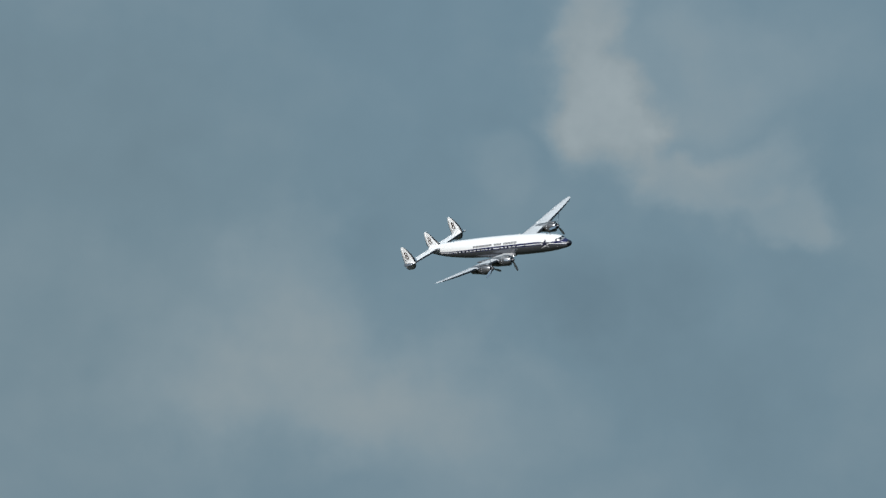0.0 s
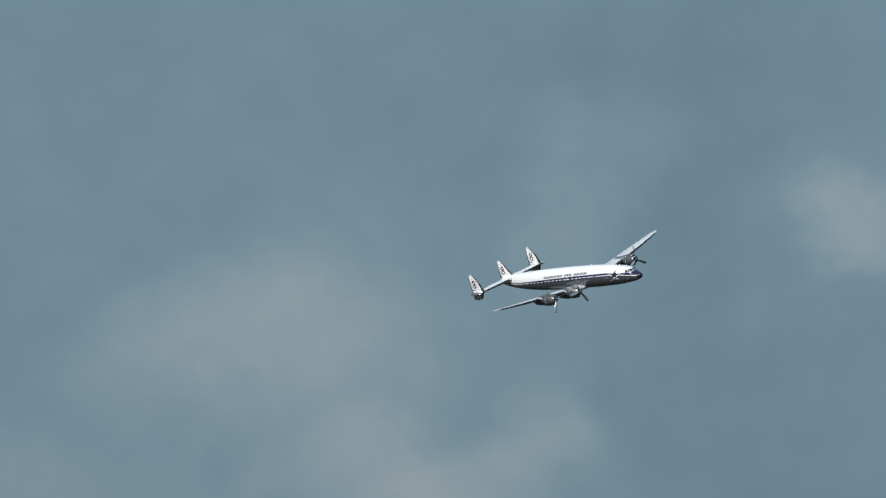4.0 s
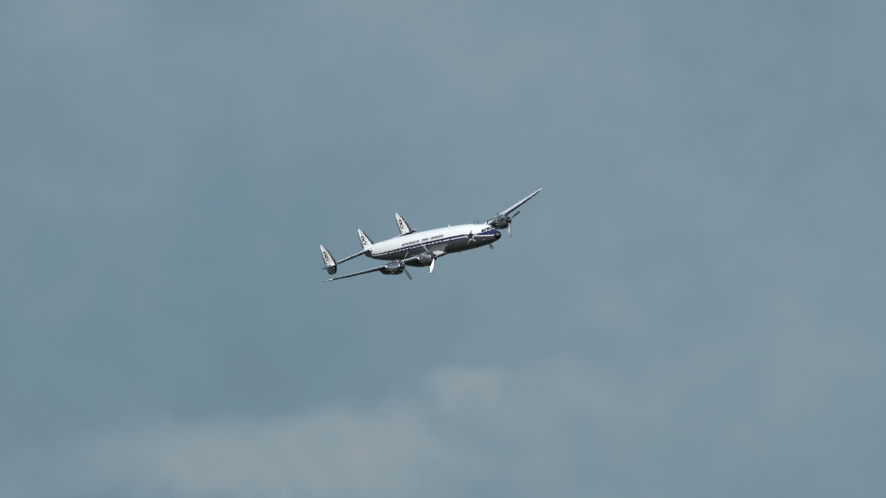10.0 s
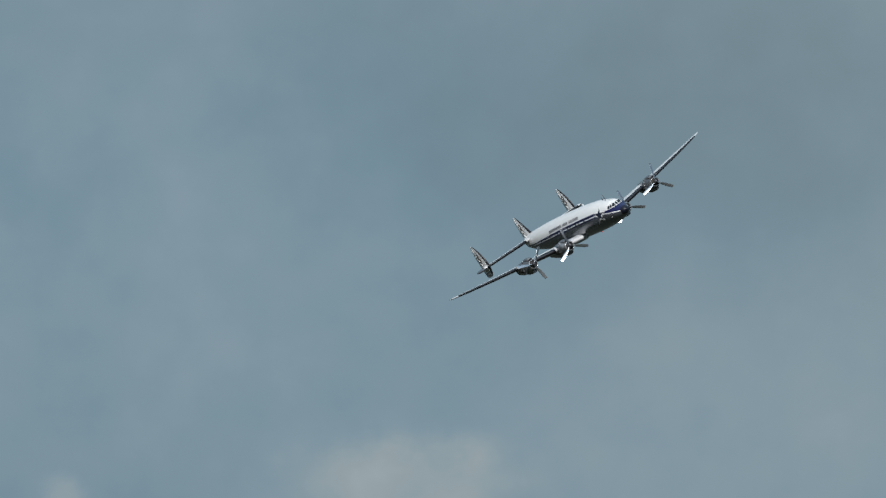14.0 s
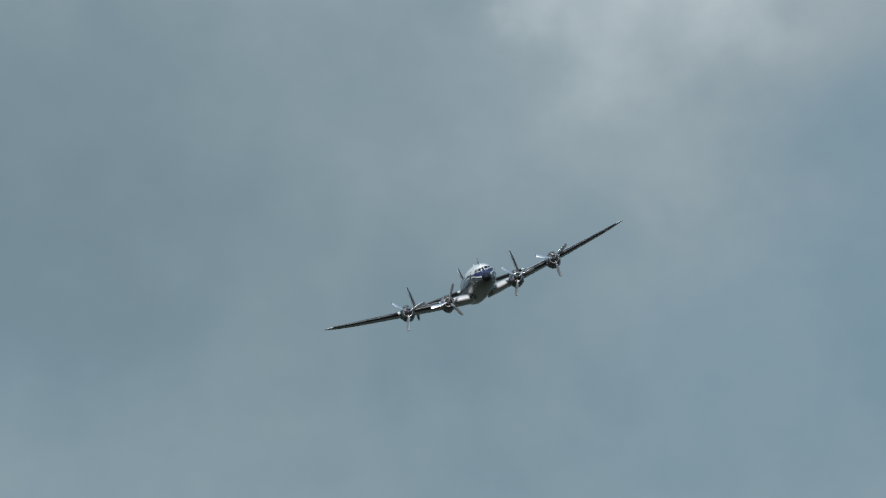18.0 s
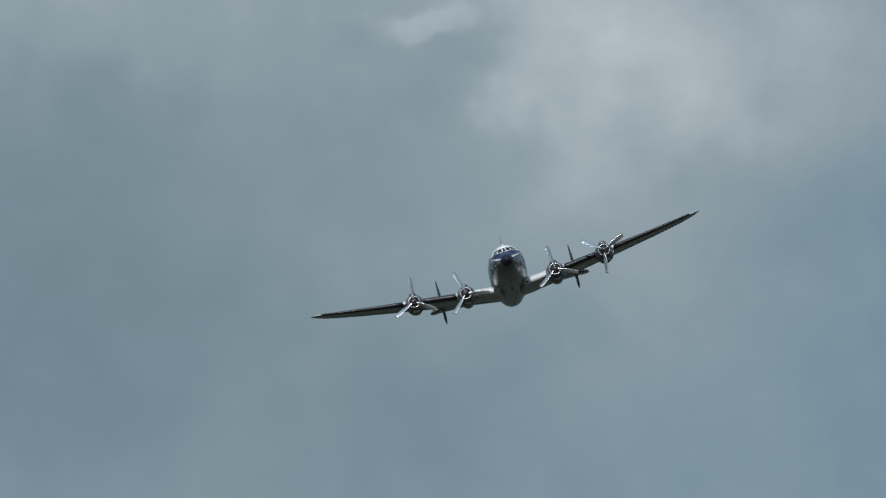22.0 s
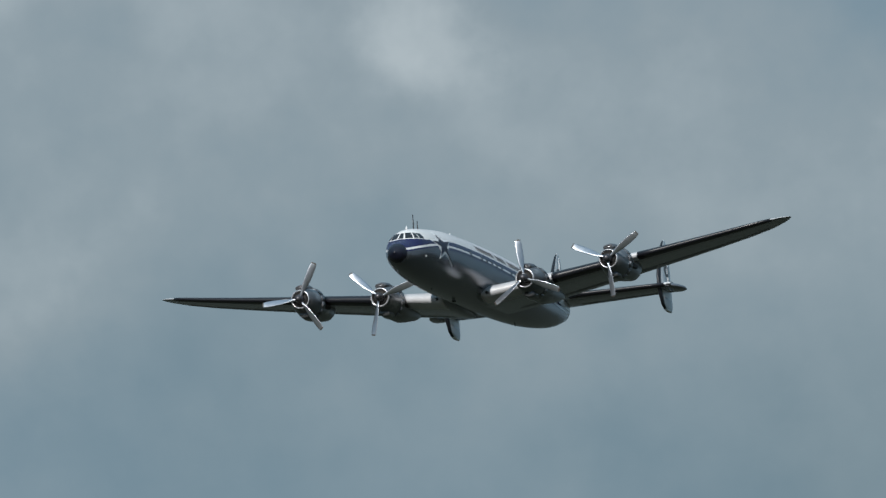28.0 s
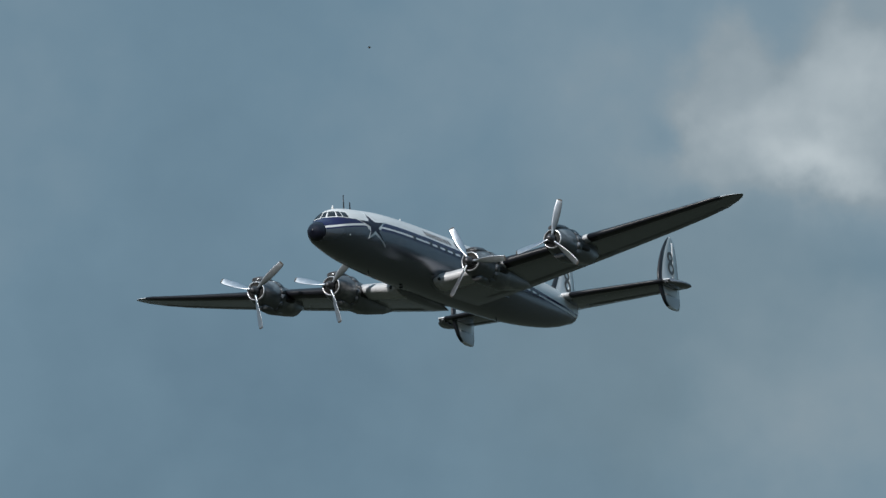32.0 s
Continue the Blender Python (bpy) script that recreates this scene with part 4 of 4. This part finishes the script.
        part("rudder", mesh_of("rudder", verts, faces, WHITE), fin)
        if y:
            zr = list(np.linspace(-0.42, 0.3, 7))
            verts, faces = rings([f_loop(z, fr, 0.004) for z in zr])
            part("fin_skirt", mesh_of("fin_skirt", verts, faces, SKIRT), fin, "bare metal lower end of the fin")
        for s in (1, -1):
            # an upright brown badge: two open rings, one over the other
            verts, faces = [], []
            for cz, rx, rz in ((1.93, 0.50, 0.38), (2.58, 0.42, 0.33)):
                b = len(verts)
                for i in range(20):
                    a = 2 * math.pi * i / 20
                    for q in (1.0, 0.5):
                        z, x = cz + q * rz * math.sin(a), -19.0 + q * rx * math.cos(a)
                        zs2 = [r[0] for r in shape]
                        lead, trail = np.interp(z, zs2, [r[1] for r in shape]), np.interp(z, zs2, [r[2] for r in shape])
                        frac = min(0.98, max(0.03, (lead - x) / (lead - trail)))
                        verts.append(fin_point(z, frac, s, 0.022))
                faces += [(b + 2 * i, b + 2 * i + 1, b + (2 * i + 3) % 40, b + (2 * i + 2) % 40) for i in range(20)]
            part("badge", mesh_of("badge", verts, faces, BROWN, smooth=False), fin, "brown badge of two stacked rings")
    return tail


BLADE_MESH = blade_mesh()
hull = make_hull()
for side in (1, -1):
    make_wing(side)
    make_fillet(hull, side)
HUBS = [(3.37, 9.14, -0.55), (3.81, 4.29, -1.11), (3.81, -4.29, -1.11), (3.37, -9.14, -0.55)]
propellers = []
for i, (x, y, z) in enumerate(HUBS):
    make_nacelle(x, y, z, abs(y) < 6)
    propellers.append(make_propeller(x, y, z))
make_tail()

# rotating red beacon under the belly: one bright face turns round inside the lamp
BEACON_AT = (3.4, 0.0, low_of(3.4) - 0.045)
loops = [[(r * math.cos(2 * math.pi * i / 16), r * math.sin(2 * math.pi * i / 16), z) for i in range(16)] for r, z in ((0.09, 0.10), (0.09, 0.05), (0.075, 0.03))]
beacon = part("beacon", mesh_of("beacon", *rings(loops), COWL), plane, "rotating red beacon under the belly", pose(*BEACON_AT))
loops = [[(d, 0.05 * math.cos(b), -0.04 + 0.042 * math.sin(b)) for b in [2 * math.pi * i / 12 for i in range(12)]] for d in (0.0, 0.03)]
part("beacon_lens", mesh_of("beacon_lens", *rings(loops), GLOW), beacon, "glowing red lens")
loops = [[(d, r * math.cos(b), -0.04 + r * 0.85 * math.sin(b)) for b in [2 * math.pi * i / 14 for i in range(14)]]
         for d, r in ((0.03, 0.056), (0.14, 0.056), (0.14, 0.064), (-0.04, 0.064), (-0.06, 0.045), (-0.068, 0.003))]
part("beacon_shade", mesh_of("beacon_shade", *rings(loops, caps=False), SOOT), beacon)

BLADE_TURNS = {  # seconds and degrees turned, engine by engine
    0: [(0, 54), (1, 776), (2, 1518), (3, 2249), (6, 4395), (7, 5138), (8, 5874), (9, 6605), (10, 7334), (11, 8059), (12, 8795), (13, 9543), (14, 10274), (17, 12424), (18, 13110), (19, 13819), (20, 14535), (21, 15253), (22, 15983), (23, 16718), (24, 17362), (25, 18115), (28, 20194), (29, 20938), (30, 21671), (31, 22398), (32, 23112)],
    1: [(0, -9711), (14, 89), (17, 2172), (18, 2887), (19, 3599), (20, 4303), (21, 5011), (22, 5736), (23, 6457), (24, 7100), (25, 7741), (28, 9815), (29, 10559), (30, 11282), (31, 12006), (32, 12715)],
    2: [(0, 39), (1, 753), (2, 1493), (3, 2220), (6, 4370), (7, 5109), (8, 5854), (9, 6585), (10, 7316), (11, 8022), (12, 8734), (13, 9460), (14, 10168), (17, 12303), (18, 13017), (19, 13715), (20, 14413), (21, 15111), (22, 15826), (23, 16536), (24, 17293), (25, 17943), (28, 20056), (29, 20814), (30, 21542), (31, 22261), (32, 22962)],
    3: [(0, 84), (1, 807), (2, 1447), (3, 2175), (6, 4302), (7, 5047), (8, 5803), (9, 6509), (10, 7245), (12, 8665), (13, 9389), (14, 10119), (17, 12267), (18, 12970), (19, 13670), (20, 14376), (21, 15086), (22, 15805), (23, 16516), (24, 17265), (25, 17911), (28, 19982), (29, 20739), (30, 21387), (31, 22129), (32, 22836)],
}

# seconds, place in metres and speed in metres a second
SWIFT = (31.0, (-55.90, 239.96, 44.06), (20.93, 4.33, 5.39))
FLIES = [
    (31.0, (-9.06, 38.32, 8.74), (9.54, 1.96, 2.36)),
    (32.0, (-10.35, 32.72, 8.56), (8.73, 2.49, 1.93)),
    (24.0, (0.60, 29.81, 5.03), (11.82, -0.65, 6.35)),
    (11.0, (-2.94, 23.73, 3.78), (-4.59, -0.37, -1.66)),
]
WHIRRING = [
    (12.0, (-0.953, 7.922, 2.283), (0.15, 0.02, 0.92)),
    (7.5, (-2.159, 7.685, 2.231), (-1.22, -0.34, -0.24)),
]


# ---- small flyers ----
FEATHER = finish("sooty_feathers", (0.075, 0.072, 0.07), 0.6, wear=0.2)


def whir_film():
    mat, add, link, bsdf = material("whirring_wing")
    bsdf.inputs["Base Color"].default_value = (0.03, 0.028, 0.026, 1)
    bsdf.inputs["Roughness"].default_value = 0.6
    bsdf.inputs["Alpha"].default_value = 0.035
    return mat


WHIR = whir_film()
CHITIN = finish("dark_chitin", (0.03, 0.025, 0.02), 0.4, wear=0.2)


def spindle(name, length, width, mat, n=10):
    loops = [[(length * (x - 0.5), width * r * math.cos(2 * math.pi * i / n), width * r * math.sin(2 * math.pi * i / n)) for i in range(n)]
             for x, r in ((0.0, 0.05), (0.12, 0.28), (0.35, 0.48), (0.6, 0.5), (0.82, 0.38), (0.95, 0.2), (1.0, 0.04))]
    return mesh_of(name, *rings(loops), mat)


def sickle(name, span, chord, sweep, mat, side, lift):
    """A thin swept wing along y."""
    loops = []
    for k in range(8):
        q = k / 7
        c, y = chord * (1 - q) ** 0.6 + 0.004 * chord, span * q
        x, z = -sweep * q ** 1.7, lift * math.sin(q * 2.2)
        loops.append([(x + c * 0.5, side * y, z), (x, side * y, z + 0.05 * c), (x - c * 0.5, side * y, z), (x, side * y, z - 0.02 * c)])
    return mesh_of(name, *rings(loops), mat)


def make_swift():
    bird = tagged(new("swift"), "small sooty black bird with sickle wings in flight", "bird")
    part("body", spindle("bird_body", 0.16, 0.034, FEATHER), bird)
    for side in (1, -1):
        part("wing", sickle("bird_wing", 0.17, 0.038, 0.09, FEATHER, side, 0.05), bird)
        part("tail_feather", sickle("tail_feather", 0.03, 0.03, 0.06, FEATHER, side, 0.0), bird, "", pose(-0.08, 0, 0))
    return bird


def make_fly():
    fly = tagged(new("flying_insect"), "tiny dark flying insect close to the camera", "insect", "insects in the air")
    part("body", spindle("insect_body", 0.011, 0.006, CHITIN), fly)
    for side in (1, -1):
        part("wing", sickle("insect_wing", 0.008, 0.004, 0.003, CHITIN, side, 0.004), fly)
    return fly


def make_whirring_fly():
    """An insect whose beating wings are a faint round blur."""
    fly = tagged(new("whirring_insect"), "faint flying insect with whirring wings close to the camera", "insect", "whirring insects in the air")
    part("body", spindle("insect_body", 0.0060, 0.0040, WHIR), fly)
    for r in (0.0085, 0.0060):
        loops = [[(r * math.sin(b), 0.78 * r * math.cos(b) * math.cos(a), 0.62 * r * math.cos(b) * math.sin(a)) for a in [2 * math.pi * i / 16 for i in range(16)]]
                 for b in [math.pi * (j / 8 - 0.5) * 0.99 for j in range(9)]]
        part("wing_blur", mesh_of("wing_blur", *rings(loops), WHIR), fly)
    return fly


swift = make_swift()
fly = make_fly()
flies = [fly] + [copy_thing(fly, pose(0, 0, 0)) for _ in range(3)]
whir = make_whirring_fly()
whirring = [whir, copy_thing(whir, pose(0, 0, 0))]


def crossing(t0, place, speed, turn):
    """Rows of a flight that is at the place at t0 seconds; it climbs or sinks only round that time."""
    p, v = Vector(place), Vector(speed)
    rows = []
    for t in sorted({0.0, max(0.0, t0 - 0.5), t0, min(32.0, t0 + 0.5), 32.0}):
        s = t - t0
        rows.append((t, Matrix.Translation(p + Vector((v.x * s, v.y * s, v.z * max(-0.5, min(0.5, s))))) @ turn))
    return rows


def motions():
    walk(plane, [(t, pose(*r)) for t, *r in FLIGHT_ROWS])
    steps = [k / 10 for k in range(321)]
    for i, (x, y, z) in enumerate(HUBS):
        ts, turns = [r[0] for r in BLADE_TURNS[i]], [r[1] for r in BLADE_TURNS[i]]
        walk(propellers[i], [(t, pose(x - 0.25, y, z, float(np.interp(t, ts, turns)))) for t in steps])
    walk(beacon, [(t, pose(*BEACON_AT, 0, 0, 576 * (t - 18.99))) for t in steps])
    walk(swift, crossing(*SWIFT, pose(0, 0, 0, -35, -18, 12)))
    for one, (t0, place, speed) in zip(flies, FLIES):
        walk(one, crossing(t0, place, speed, pose(0, 0, 0, 20, -15, 10)))
    for one, (t0, place, speed) in zip(whirring, WHIRRING):
        walk(one, crossing(t0, place, speed, pose(0, 0, 0, 20, -15, 10)))


motions()
